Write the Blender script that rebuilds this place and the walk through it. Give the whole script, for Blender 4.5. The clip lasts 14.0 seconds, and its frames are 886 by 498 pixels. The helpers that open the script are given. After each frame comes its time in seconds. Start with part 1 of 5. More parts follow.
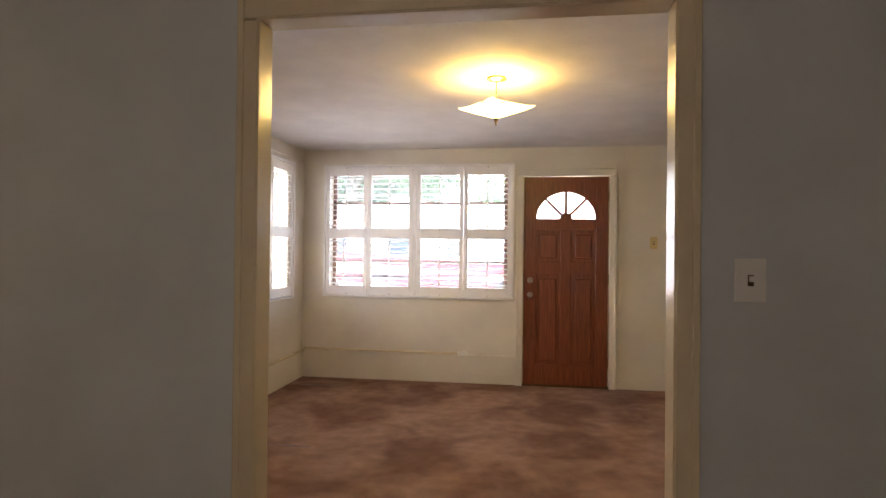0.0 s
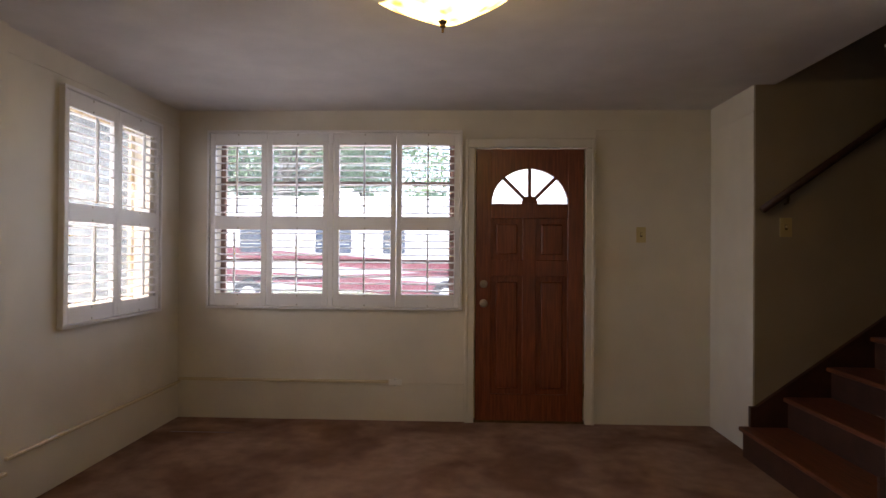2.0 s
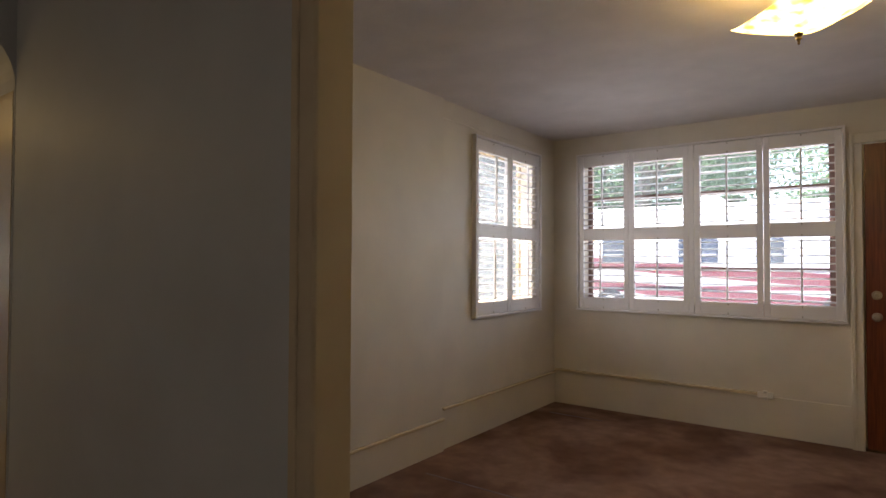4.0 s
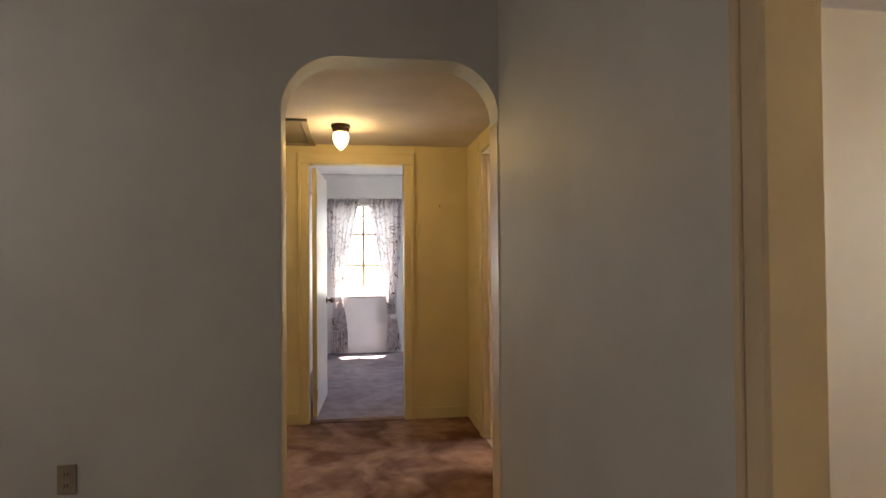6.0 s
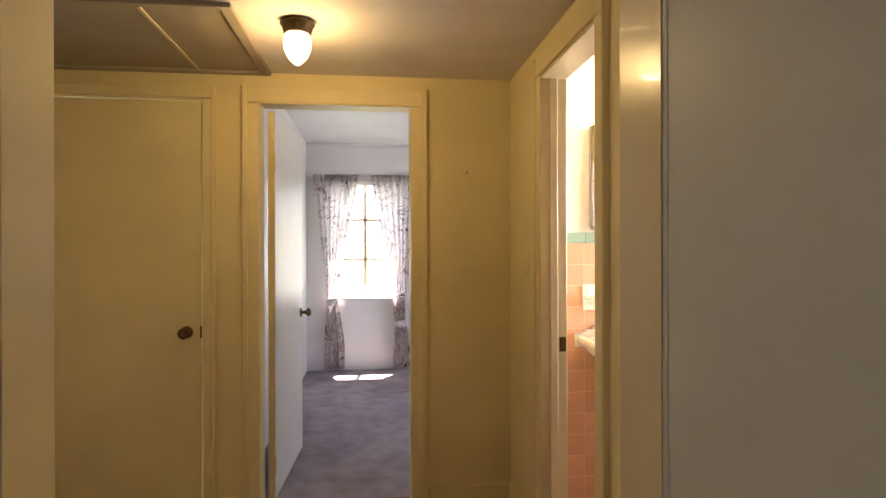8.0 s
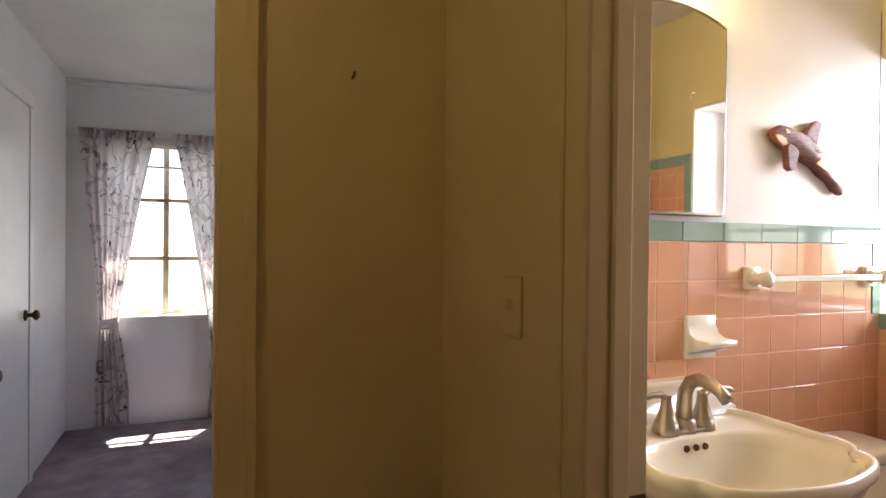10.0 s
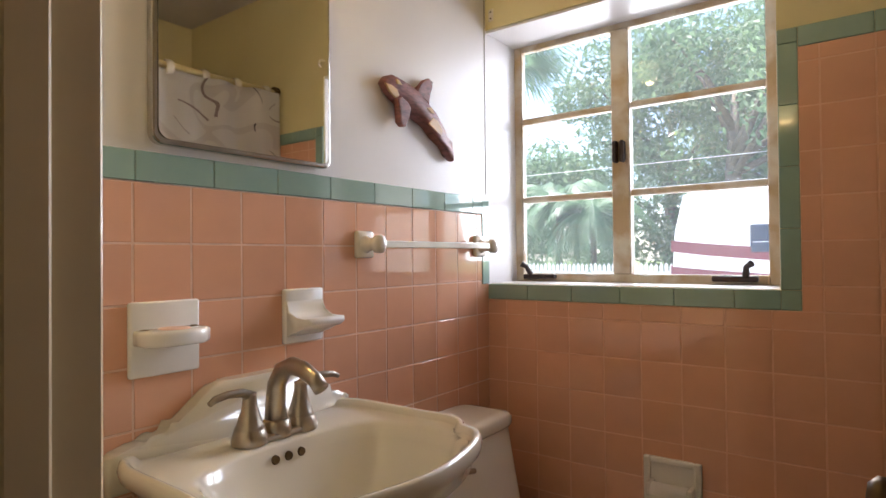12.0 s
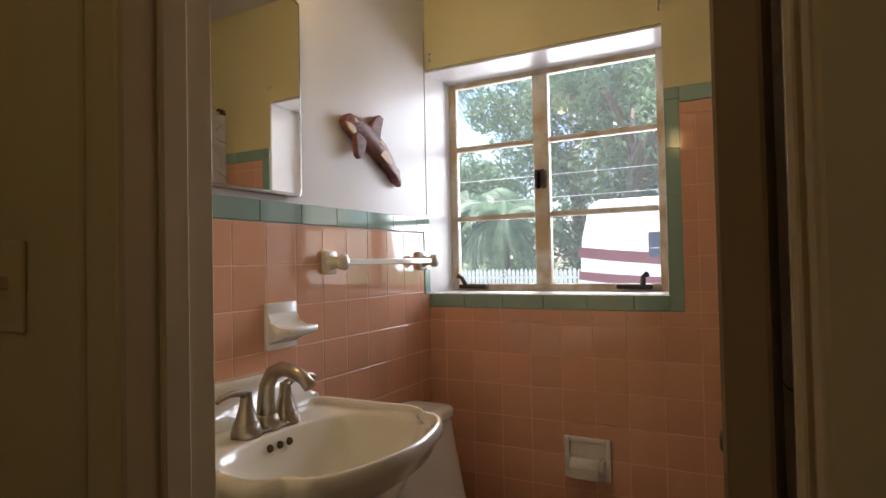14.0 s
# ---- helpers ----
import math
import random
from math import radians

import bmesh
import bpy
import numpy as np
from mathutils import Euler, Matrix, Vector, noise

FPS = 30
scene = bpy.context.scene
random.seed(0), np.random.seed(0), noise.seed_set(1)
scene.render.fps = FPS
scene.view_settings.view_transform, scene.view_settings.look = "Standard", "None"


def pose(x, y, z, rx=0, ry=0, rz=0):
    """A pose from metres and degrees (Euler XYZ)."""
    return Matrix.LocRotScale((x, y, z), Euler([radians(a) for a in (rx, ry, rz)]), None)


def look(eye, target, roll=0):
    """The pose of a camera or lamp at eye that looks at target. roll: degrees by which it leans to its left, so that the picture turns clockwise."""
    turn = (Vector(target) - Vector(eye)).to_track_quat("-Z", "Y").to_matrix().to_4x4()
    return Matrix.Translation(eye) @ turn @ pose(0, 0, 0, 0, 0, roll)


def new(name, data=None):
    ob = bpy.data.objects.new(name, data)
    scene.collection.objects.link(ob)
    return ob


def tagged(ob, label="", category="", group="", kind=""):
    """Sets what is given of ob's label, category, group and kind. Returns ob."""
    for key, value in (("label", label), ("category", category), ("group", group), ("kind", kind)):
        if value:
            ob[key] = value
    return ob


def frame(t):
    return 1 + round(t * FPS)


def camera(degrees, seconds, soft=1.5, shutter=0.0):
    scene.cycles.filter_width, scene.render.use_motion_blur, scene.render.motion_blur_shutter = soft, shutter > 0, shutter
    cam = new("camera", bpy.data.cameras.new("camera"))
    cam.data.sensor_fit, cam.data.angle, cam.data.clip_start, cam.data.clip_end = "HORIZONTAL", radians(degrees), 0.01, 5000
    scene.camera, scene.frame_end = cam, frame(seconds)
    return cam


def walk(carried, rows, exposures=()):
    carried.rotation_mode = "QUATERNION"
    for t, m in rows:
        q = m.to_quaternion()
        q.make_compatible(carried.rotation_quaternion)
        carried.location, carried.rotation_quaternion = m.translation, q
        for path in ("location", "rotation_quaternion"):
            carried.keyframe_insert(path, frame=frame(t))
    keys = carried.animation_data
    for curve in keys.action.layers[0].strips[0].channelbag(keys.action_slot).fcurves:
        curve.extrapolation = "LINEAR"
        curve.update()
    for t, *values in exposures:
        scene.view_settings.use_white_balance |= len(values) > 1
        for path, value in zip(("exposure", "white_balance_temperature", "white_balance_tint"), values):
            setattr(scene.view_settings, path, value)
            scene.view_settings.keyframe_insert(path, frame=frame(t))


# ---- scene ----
cam = camera(74.4, 14.0)
PATH = [
    (0, (0.646, -0.386, 1.283), (0.363, 1.594, 1.298), 0.6),
    (0.5, (0.539, 0.115, 1.266), (0.358, 2.107, 1.283), 0.6),
    (1, (0.509, 0.482, 1.273), (0.409, 2.48, 1.285), 0.5),
    (1.5, (0.531, 0.814, 1.275), (0.452, 2.813, 1.286), 0.5),
    (2, (0.545, 1.018, 1.265), (0.469, 3.017, 1.276), 0.4),
    (2.5, (0.53, 1.011, 1.257), (0.446, 3.009, 1.273), 0.3),
    (3, (0.589, 0.879, 1.258), (0.368, 2.866, 1.284), 0.2),
    (3.5, (0.653, 0.708, 1.256), (-0.009, 2.594, 1.292), 0.1),
    (4, (0.68, 0.591, 1.239), (-0.511, 2.197, 1.284), 0.2),
    (4.2, (0.773, 0.598, 1.257), (-0.628, 2.025, 1.297), 0.3),
    (6.3, (0.474, 0.775, 1.279), (-1.51, 1.03, 1.295), -0.4),
    (6.5, (0.32, 0.785, 1.299), (-1.665, 1.031, 1.299), -0.2),
    (7, (-0.091, 0.831, 1.317), (-2.078, 1.064, 1.311), 0.1),
    (7.5, (-0.615, 0.918, 1.291), (-2.602, 1.142, 1.287), 0.1),
    (7.7, (-0.805, 0.93, 1.297), (-2.792, 1.16, 1.294), -0.0),
    (9.8, (-2.647, 1.102, 1.316), (-4.568, 1.661, 1.324), -0.1),
    (10, (-2.751, 1.116, 1.315), (-4.599, 1.88, 1.299), 0.6),
    (10.5, (-2.865, 1.288, 1.256), (-4.573, 2.329, 1.275), -0.2),
    (11, (-2.933, 1.452, 1.222), (-4.482, 2.717, 1.243), -0.3),
    (11.5, (-2.944, 1.528, 1.199), (-4.325, 2.974, 1.222), -0.4),
    (12, (-2.941, 1.536, 1.191), (-4.135, 3.14, 1.219), -0.6),
    (12.5, (-2.958, 1.538, 1.188), (-3.949, 3.275, 1.218), -0.7),
    (13, (-2.996, 1.544, 1.176), (-3.866, 3.344, 1.21), -0.8),
    (13.5, (-2.978, 1.431, 1.202), (-3.836, 3.238, 1.235), -1.1),
    (14, (-2.889, 1.271, 1.219), (-3.838, 3.031, 1.264), -1.2),
]
walk(cam, [(t, look(eye, target, roll)) for t, eye, target, roll in PATH],
     [(0, 3.7, 7150, 21), (1, 2.85, 7100, 22), (2, 2.45, 7000, 24), (3, 2.4, 7000, 24), (4.2, 2.6, 7100, 21), (6.3, 3.85, 7200, 20), (6.6, 3.95, 7150, 20), (7.0, 4.3, 7000, 20), (7.5, 4.08, 7250, 20), (7.7, 4.05, 7300, 20),
      (9.8, 2.8, 7000, 20), (10.5, 2.6, 6950, 20), (11, 2.35, 6700, 20), (11.5, 2.15, 6600, 20), (12.5, 1.52, 6600, 20), (13.2, 1.18, 6700, 21), (14, 1.5, 6750, 20)])

# ---------------- world, sun, lamps ----------------
world = bpy.data.worlds.new("sky")
scene.world = world
world.use_nodes = True
wn = world.node_tree
sky = wn.nodes.new("ShaderNodeTexSky")
sky.sky_type = 'NISHITA'
sky.sun_disc = False
sky.sun_elevation = radians(66)
sky.sun_rotation = radians(-90)
wn.nodes["Background"].inputs["Strength"].default_value = 0.15
wn.links.new(sky.outputs["Color"], wn.nodes["Background"].inputs["Color"])


def lamp(name, kind, energy, color, m, **kw):
    data = bpy.data.lights.new(name, kind)
    data.energy, data.color = energy, color
    ob = new(name, data)
    ob.matrix_world = m
    if kind == 'SUN':
        data.angle = radians(0.5)
    if kind == 'POINT':
        data.shadow_soft_size = kw.get("size", 0.05)
    if kind == 'AREA':
        data.shape, data.size, data.size_y = 'RECTANGLE', kw["w"], kw["h"]
    return ob


lamp("sun", 'SUN', 5.0, (1, .95, .86), look((-3, 0.4, 9), (0, 0, 0)))
# sky light in the window openings
lamp("sky_light_front", 'AREA', 2.9, (.88, .93, 1), look((-0.45, 5.62, 1.5), (-0.45, 0, 1.2)), w=1.8, h=1.2)
lamp("sky_light_side", 'AREA', 3.1, (.88, .94, 1), look((-1.86, 4.53, 1.5), (3, 4.53, 1.2)), w=.9, h=1.2)
lamp("sky_light_bath", 'AREA', 22, (.90, .95, 1), look((-3.56, 4.7, 1.75), (-3.50, 2.2, 1.15)), w=1.6, h=1.2)
lamp("sky_light_bedroom", 'AREA', .6, (.9, .94, 1), look((-7.72, .87, 1.4), (0, .87, 1.1)), w=.8, h=1.2)
# extra fill for the bedroom, at a north window added out of sight
lamp("fill_bedroom_side", 'AREA', .45, (.9, .94, 1), look((-5.8, 3.52, 1.4), (-5.8, 0, 1.1)), w=1.2, h=1.2)
lamp("ceiling_bulb_front", 'POINT', 1.05, (1, .74, .32), Matrix.Translation((.46, 3.09, 2.235)), size=.05)
lamp("hall_bulb", 'POINT', .44, (1, .70, .29), Matrix.Translation((-3.38, .665, 2.03)), size=.035)
lamp("bath_bulb", 'POINT', 1.1, (1, .76, .38), Matrix.Translation((-3.86, 2.27, 2.10)), size=.04)
# unseen fill light added to brighten the dining room walls
lamp("dining_fill", 'POINT', 1.75, (1, .92, .82), Matrix.Translation((.1, -1.9, 2.3)), size=.1)


# ---------------- materials ----------------
def srgb(h):
    c = [int(h[i:i + 2], 16) / 255 for i in (0, 2, 4)]
    return tuple(v / 12.92 if v <= .04045 else ((v + .055) / 1.055) ** 2.4 for v in c)


def mat(name, color, rough=.6, metal=0, var=.12, scale=6, bump=.1, bscale=120, dark=None, spec=.5, stretch=(1, 1, 1), coat=0, trans=0, emit=None, sub=0, random_var=0, stain=None, stain_scale=1.2):
    m = bpy.data.materials.new(name)
    m.use_nodes = True
    t = m.node_tree
    b = t.nodes["Principled BSDF"]
    b.inputs["Roughness"].default_value = rough
    b.inputs["Metallic"].default_value = metal
    b.inputs["Specular IOR Level"].default_value = spec
    b.inputs["Coat Weight"].default_value = coat
    b.inputs["Transmission Weight"].default_value = trans
    tc = t.nodes.new("ShaderNodeTexCoord")
    mp = t.nodes.new("ShaderNodeMapping")
    mp.inputs["Scale"].default_value = stretch
    t.links.new(tc.outputs["Object"], mp.inputs["Vector"])
    n = t.nodes.new("ShaderNodeTexNoise")
    n.inputs["Scale"].default_value, n.inputs["Detail"].default_value = scale, 6
    t.links.new(mp.outputs[0], n.inputs["Vector"])
    r = t.nodes.new("ShaderNodeValToRGB")
    d = dark or tuple(c * (1 - var * 2) for c in color)
    r.color_ramp.elements[0].color, r.color_ramp.elements[0].position = (*d, 1), .32
    r.color_ramp.elements[1].color, r.color_ramp.elements[1].position = (*color, 1), .68
    t.links.new(n.outputs["Fac"], r.inputs["Fac"])
    out = r.outputs["Color"]
    if stain:
        n2 = t.nodes.new("ShaderNodeTexNoise")
        n2.inputs["Scale"].default_value, n2.inputs["Detail"].default_value, n2.inputs["Distortion"].default_value = stain_scale, 5, .6
        t.links.new(mp.outputs[0], n2.inputs["Vector"])
        r2 = t.nodes.new("ShaderNodeValToRGB")
        r2.color_ramp.elements[0].color, r2.color_ramp.elements[0].position = (*stain, 1), .38
        r2.color_ramp.elements[1].color, r2.color_ramp.elements[1].position = (1, 1, 1, 1), .6
        t.links.new(n2.outputs["Fac"], r2.inputs["Fac"])
        mx = t.nodes.new("ShaderNodeMix")
        mx.data_type, mx.blend_type = 'RGBA', 'MULTIPLY'
        mx.inputs["Factor"].default_value = 1
        t.links.new(out, mx.inputs["A"])
        t.links.new(r2.outputs["Color"], mx.inputs["B"])
        out = mx.outputs["Result"]
    if random_var:
        oi = t.nodes.new("ShaderNodeObjectInfo")
        mr = t.nodes.new("ShaderNodeMapRange")
        mr.inputs["To Min"].default_value, mr.inputs["To Max"].default_value = 1 - random_var, 1 + random_var
        t.links.new(oi.outputs["Random"], mr.inputs["Value"])
        hs = t.nodes.new("ShaderNodeHueSaturation")
        t.links.new(mr.outputs[0], hs.inputs["Value"])
        t.links.new(out, hs.inputs["Color"])
        out = hs.outputs["Color"]
    t.links.new(out, b.inputs["Base Color"])
    if bump:
        n3 = t.nodes.new("ShaderNodeTexNoise")
        n3.inputs["Scale"].default_value, n3.inputs["Detail"].default_value = bscale, 3
        t.links.new(mp.outputs[0], n3.inputs["Vector"])
        bp = t.nodes.new("ShaderNodeBump")
        bp.inputs["Strength"].default_value, bp.inputs["Distance"].default_value = bump, .004
        t.links.new(n3.outputs["Fac"], bp.inputs["Height"])
        t.links.new(bp.outputs[0], b.inputs["Normal"])
    if emit:
        b.inputs["Emission Color"].default_value = (*emit[0], 1)
        b.inputs["Emission Strength"].default_value = emit[1]
    return m


M_CREAM = mat("cream_wall_paint", (.74, .69, .60), .55, var=.05, scale=3, bump=.12, bscale=60)
M_GREY = mat("pale_grey_wall_paint", (.63, .66, .65), .5, var=.05, scale=3, bump=.12, bscale=60)
M_HALL = mat("yellow_cream_paint", (.80, .68, .40), .45, var=.05, scale=3, bump=.1, bscale=60)
M_BATHY = mat("pale_yellow_paint", (.80, .72, .42), .45, var=.04, scale=3, bump=.08, bscale=60)
M_BATHW = mat("white_gloss_wall", (.82, .80, .80), .35, var=.03, scale=3, bump=.05, bscale=40)
M_BEDW = mat("white_bedroom_paint", (.78, .78, .79), .5, var=.03, scale=3, bump=.1, bscale=60)
M_CEIL = mat("plaster_ceiling", (.72, .68, .66), .8, var=.06, scale=4, bump=.35, bscale=45)
# cream stair walls, with the stairwell's shade put into a darker colour
M_CREAM_SHADE = mat("shaded_cream_stair_wall", (.40, .33, .24), .6, var=.06, scale=3, bump=.12, bscale=60)
M_TRIM = mat("cream_gloss_trim", (.75, .64, .44), .25, var=.05, scale=5, bump=.05, bscale=30, coat=.2)
M_WHITE = mat("white_shutter_paint", (.82, .80, .80), .35, var=.03, scale=5, bump=.03)
M_CARPET = mat("rose_brown_carpet", (.35, .222, .168), .95, dark=(.26, .16, .12), scale=9, bump=1.0, bscale=260, spec=.1, stain=(.60, .52, .48), stain_scale=1.7)
M_CARPET_HALL = mat("trodden_hall_carpet", (.44, .28, .205), .95, dark=(.29, .175, .125), scale=9, bump=1.0, bscale=260, spec=.1, stain=(.46, .38, .35), stain_scale=2.8)
M_CARPET_BED = mat("mauve_carpet", (.40, .34, .37), .95, dark=(.29, .235, .255), scale=8, bump=1.0, bscale=260, spec=.1, stain=(.7, .68, .7), stain_scale=1.4)
M_DOOR = mat("varnished_red_wood", (.25, .065, .022), .32, dark=(.13, .030, .011), scale=9, stretch=(9, 9, .5), bump=.12, bscale=40, coat=.3)
M_STAIR = mat("dark_stained_wood", (.19, .060, .026), .4, dark=(.10, .028, .013), scale=8, stretch=(8, .6, 8), bump=.12, bscale=40)
M_RISER = mat("dark_riser_wood", (.075, .030, .018), .5, dark=(.04, .016, .010), scale=8, bump=.1)
M_BRASS = mat("aged_brass", (.34, .23, .09), .35, 1, var=.2, scale=40, bump=.05)
M_BRONZE = mat("dark_bronze", (.16, .11, .06), .4, 1, var=.2, scale=30, bump=.05)
M_NICKEL = mat("brushed_nickel", (.42, .36, .29), .34, 1, var=.06, scale=30, bump=.05)
M_PORC = mat("white_porcelain", (.78, .73, .63), .12, var=.02, scale=2, bump=0, coat=.5)
M_PORCW = mat("white_ceramic", (.85, .83, .80), .15, var=.02, scale=3, bump=0, coat=.4)
M_TILE = mat("salmon_tile_glaze", (.84, .45, .30), .08, var=.05, scale=6, bump=.03, bscale=10, coat=.8, random_var=.05)
M_TEAL = mat("teal_tile_glaze", (.30, .46, .40), .10, var=.06, scale=6, bump=.03, bscale=10, coat=.8, random_var=.05)
M_GROUT_FAINT = mat("tile_coloured_grout", (.86, .50, .34), .6, var=.06, scale=30)
# cream door darkened: the shade on the open leaf is part of this colour
M_DOORSHADE = mat("cream_satin_door_in_shade", (.42, .32, .21), .5, var=.05, scale=5, bump=.05, bscale=30, spec=.2)
M_GROUT = mat("pale_grout", (.86, .58, .45), .8, var=.1, scale=30)
M_IVORY = mat("ivory_plastic", (.62, .50, .24), .35, var=.03, scale=8, bump=0)
M_SWITCH = mat("white_plastic", (.84, .82, .76), .35, var=.03, scale=8, bump=0)
M_BLACK = mat("black_ink", (.02, .018, .02), .6, var=.1, bump=0)
M_IRON = mat("rusty_dark_iron", (.07, .055, .055), .5, .6, dark=(.05, .03, .02), scale=40, bump=.2)
M_HATCH = mat("grey_hatch_board", (.36, .31, .24), .7, var=.08, scale=4, bump=.2)
M_VINYL = mat("bath_floor_tile", (.62, .50, .42), .4, var=.1, scale=12, bump=.1)
M_STEEL = mat("mirror_steel_frame", (.55, .53, .50), .22, 1, var=.08, scale=20, bump=0)
M_WHALE = mat("purple_brown_wood", (.30, .11, .095), .5, dark=(.14, .05, .045), scale=14, stretch=(1, 3, 9), bump=.08, bscale=30)
M_WHALE2 = mat("pale_inlay_wood", (.72, .46, .22), .35, var=.12, scale=14, bump=.05, coat=.3)
M_GRASS = mat("lawn", (.16, .22, .07), .95, dark=(.08, .12, .035), scale=3, bump=.6, bscale=60)


def leafy(name, light, dark):
    """Leaf surface: half of the light goes through the blade."""
    m = mat(name, light, .45, dark=dark, scale=1.5, bump=0)
    t = m.node_tree
    b = t.nodes["Principled BSDF"]
    tl = t.nodes.new("ShaderNodeBsdfTranslucent")
    t.links.new(b.inputs["Base Color"].links[0].from_socket, tl.inputs["Color"])
    mx = t.nodes.new("ShaderNodeMixShader")
    mx.inputs[0].default_value = .5
    t.links.new(b.outputs[0], mx.inputs[1])
    t.links.new(tl.outputs[0], mx.inputs[2])
    t.links.new(mx.outputs[0], t.nodes["Material Output"].inputs["Surface"])
    return m


M_LEAF = leafy("oak_leaves", (.20, .30, .17), (.09, .17, .08))
M_PALM = leafy("palm_fronds", (.18, .30, .17), (.08, .17, .09))
M_BARK = mat("grey_bark", (.16, .13, .10), .9, var=.25, scale=8, bump=.6, bscale=20)
M_RV = mat("white_fibreglass", (.82, .82, .82), .3, var=.03, scale=2, bump=0)
M_STRIPE = mat("maroon_stripe", (.22, .035, .05), .4, var=.05, bump=0)
M_DGLASS = mat("tinted_vehicle_glass", (.03, .05, .09), .08, var=.1, bump=0)
M_FENCE = mat("white_picket_paint", (.72, .72, .70), .6, var=.1, scale=8)
M_HOUSE = mat("pale_blue_siding", (.62, .70, .74), .7, var=.05, scale=2)
M_ROOF = mat("brown_shingle", (.16, .11, .09), .9, var=.25, scale=10)
M_SASH = mat("brown_window_sash", (.30, .18, .15), .5, var=.15, scale=10)
M_STEELSASH = mat("cream_steel_sash", (.76, .70, .58), .4, var=.06, scale=12, bump=.05, stain=(.75, .6, .42), stain_scale=9)
M_EXT = mat("exterior_stucco", (.66, .64, .58), .85, var=.06, scale=6, bump=.4)
M_PAPER = mat("toilet_paper", (.84, .82, .80), .9, var=.03, scale=30, bump=.2)
M_CONC = mat("concrete_drive", (.42, .41, .39), .9, var=.1, scale=3, bump=.3)


def glass(name, tint=(1, 1, 1), rough=0.0, glare=.024):
    """Clear pane with a thin pale veil mixed in, imitating glare from outdoors."""
    m = bpy.data.materials.new(name)
    m.use_nodes = True
    t = m.node_tree
    t.nodes.remove(t.nodes["Principled BSDF"])
    tr, gl, mx = (t.nodes.new("ShaderNodeBsdf" + k) for k in ("Transparent", "Glossy", "Transparent"))
    t.nodes.remove(mx)
    mx = t.nodes.new("ShaderNodeMixShader")
    fr = t.nodes.new("ShaderNodeFresnel")
    fr.inputs["IOR"].default_value = 1.45
    tr.inputs["Color"].default_value = (*tint, 1)
    gl.inputs["Roughness"].default_value = rough
    t.links.new(fr.outputs[0], mx.inputs[0])
    t.links.new(tr.outputs[0], mx.inputs[1])
    t.links.new(gl.outputs[0], mx.inputs[2])
    tl = t.nodes.new("ShaderNodeBsdfTranslucent")
    tl.inputs["Color"].default_value = (.86, .95, 1, 1)
    m2 = t.nodes.new("ShaderNodeMixShader")
    m2.inputs[0].default_value = glare
    t.links.new(mx.outputs[0], m2.inputs[1])
    t.links.new(tl.outputs[0], m2.inputs[2])
    t.links.new(m2.outputs[0], t.nodes["Material Output"].inputs["Surface"])
    return m


M_GLASS = glass("window_glass", (.95, .985, 1), 0, .022)
M_FAN = glass("glare_fan_glass", (.97, .99, 1), 0, .10)
M_MIRROR = mat("mirror_silver", (.90, .90, .88), .02, 1, var=0, bump=0)


def glow(name, color, strength, patches=None):
    m = bpy.data.materials.new(name)
    m.use_nodes = True
    t = m.node_tree
    b = t.nodes["Principled BSDF"]
    b.inputs["Roughness"].default_value = .3
    tc = t.nodes.new("ShaderNodeTexCoord")
    n = t.nodes.new("ShaderNodeTexNoise")
    n.inputs["Scale"].default_value = 14
    r = t.nodes.new("ShaderNodeValToRGB")
    r.color_ramp.elements[0].color, r.color_ramp.elements[0].position = (*(patches or color), 1), .33
    r.color_ramp.elements[1].color, r.color_ramp.elements[1].position = (*color, 1), .45
    t.links.new(tc.outputs["Object"], n.inputs["Vector"])
    t.links.new(n.outputs["Fac"], r.inputs["Fac"])
    t.links.new(r.outputs[0], b.inputs["Base Color"])
    t.links.new(r.outputs[0], b.inputs["Emission Color"])
    b.inputs["Emission Strength"].default_value = strength
    return m


M_BOWL = glow("lit_painted_glass", (1, .84, .30), .60, (.85, .42, .04))
M_GLOBE = glow("lit_opal_glass", (1, .87, .45), .55)


# ---------------- mesh helpers ----------------
def finish(name, bm, material, smooth=False):
    bmesh.ops.recalc_face_normals(bm, faces=bm.faces)
    me = bpy.data.meshes.new(name)
    bm.to_mesh(me)
    bm.free()
    if smooth:
        for p in me.polygons:
            p.use_smooth = True
    if material:
        me.materials.append(material)
    return me


def part(name, bm, material, parent=None, label="", smooth=False):
    ob = new(name, finish(name, bm, material, smooth))
    ob.parent = parent
    if label:
        tagged(ob, label)
    return ob


def thing(name, bm, material, label, category, kind="", group="", smooth=False):
    return tagged(part(name, bm, material, None, "", smooth), label, category, group, kind)


def empty(name, loc, label, category, kind="", group=""):
    ob = new(name)
    ob.location = loc
    ob.empty_display_size = .05
    return tagged(ob, label, category, group, kind)


def box(x0, x1, y0, y1, z0, z1, bev=0.0, bm=None, seg=1):
    own = bm is None
    b = bmesh.new()
    bmesh.ops.create_cube(b, size=1)
    for v in b.verts:
        v.co = Vector((x0 + (v.co.x + .5) * (x1 - x0), y0 + (v.co.y + .5) * (y1 - y0), z0 + (v.co.z + .5) * (z1 - z0)))
    if bev:
        bmesh.ops.bevel(b, geom=b.edges[:], offset=bev, segments=seg, affect='EDGES', profile=.5)
    if own:
        return b
    merge(bm, b)
    return bm


def merge(bm, other):
    tmp = bpy.data.meshes.new("tmp")
    other.to_mesh(tmp)
    other.free()
    bm.from_mesh(tmp)
    bpy.data.meshes.remove(tmp)
    return bm


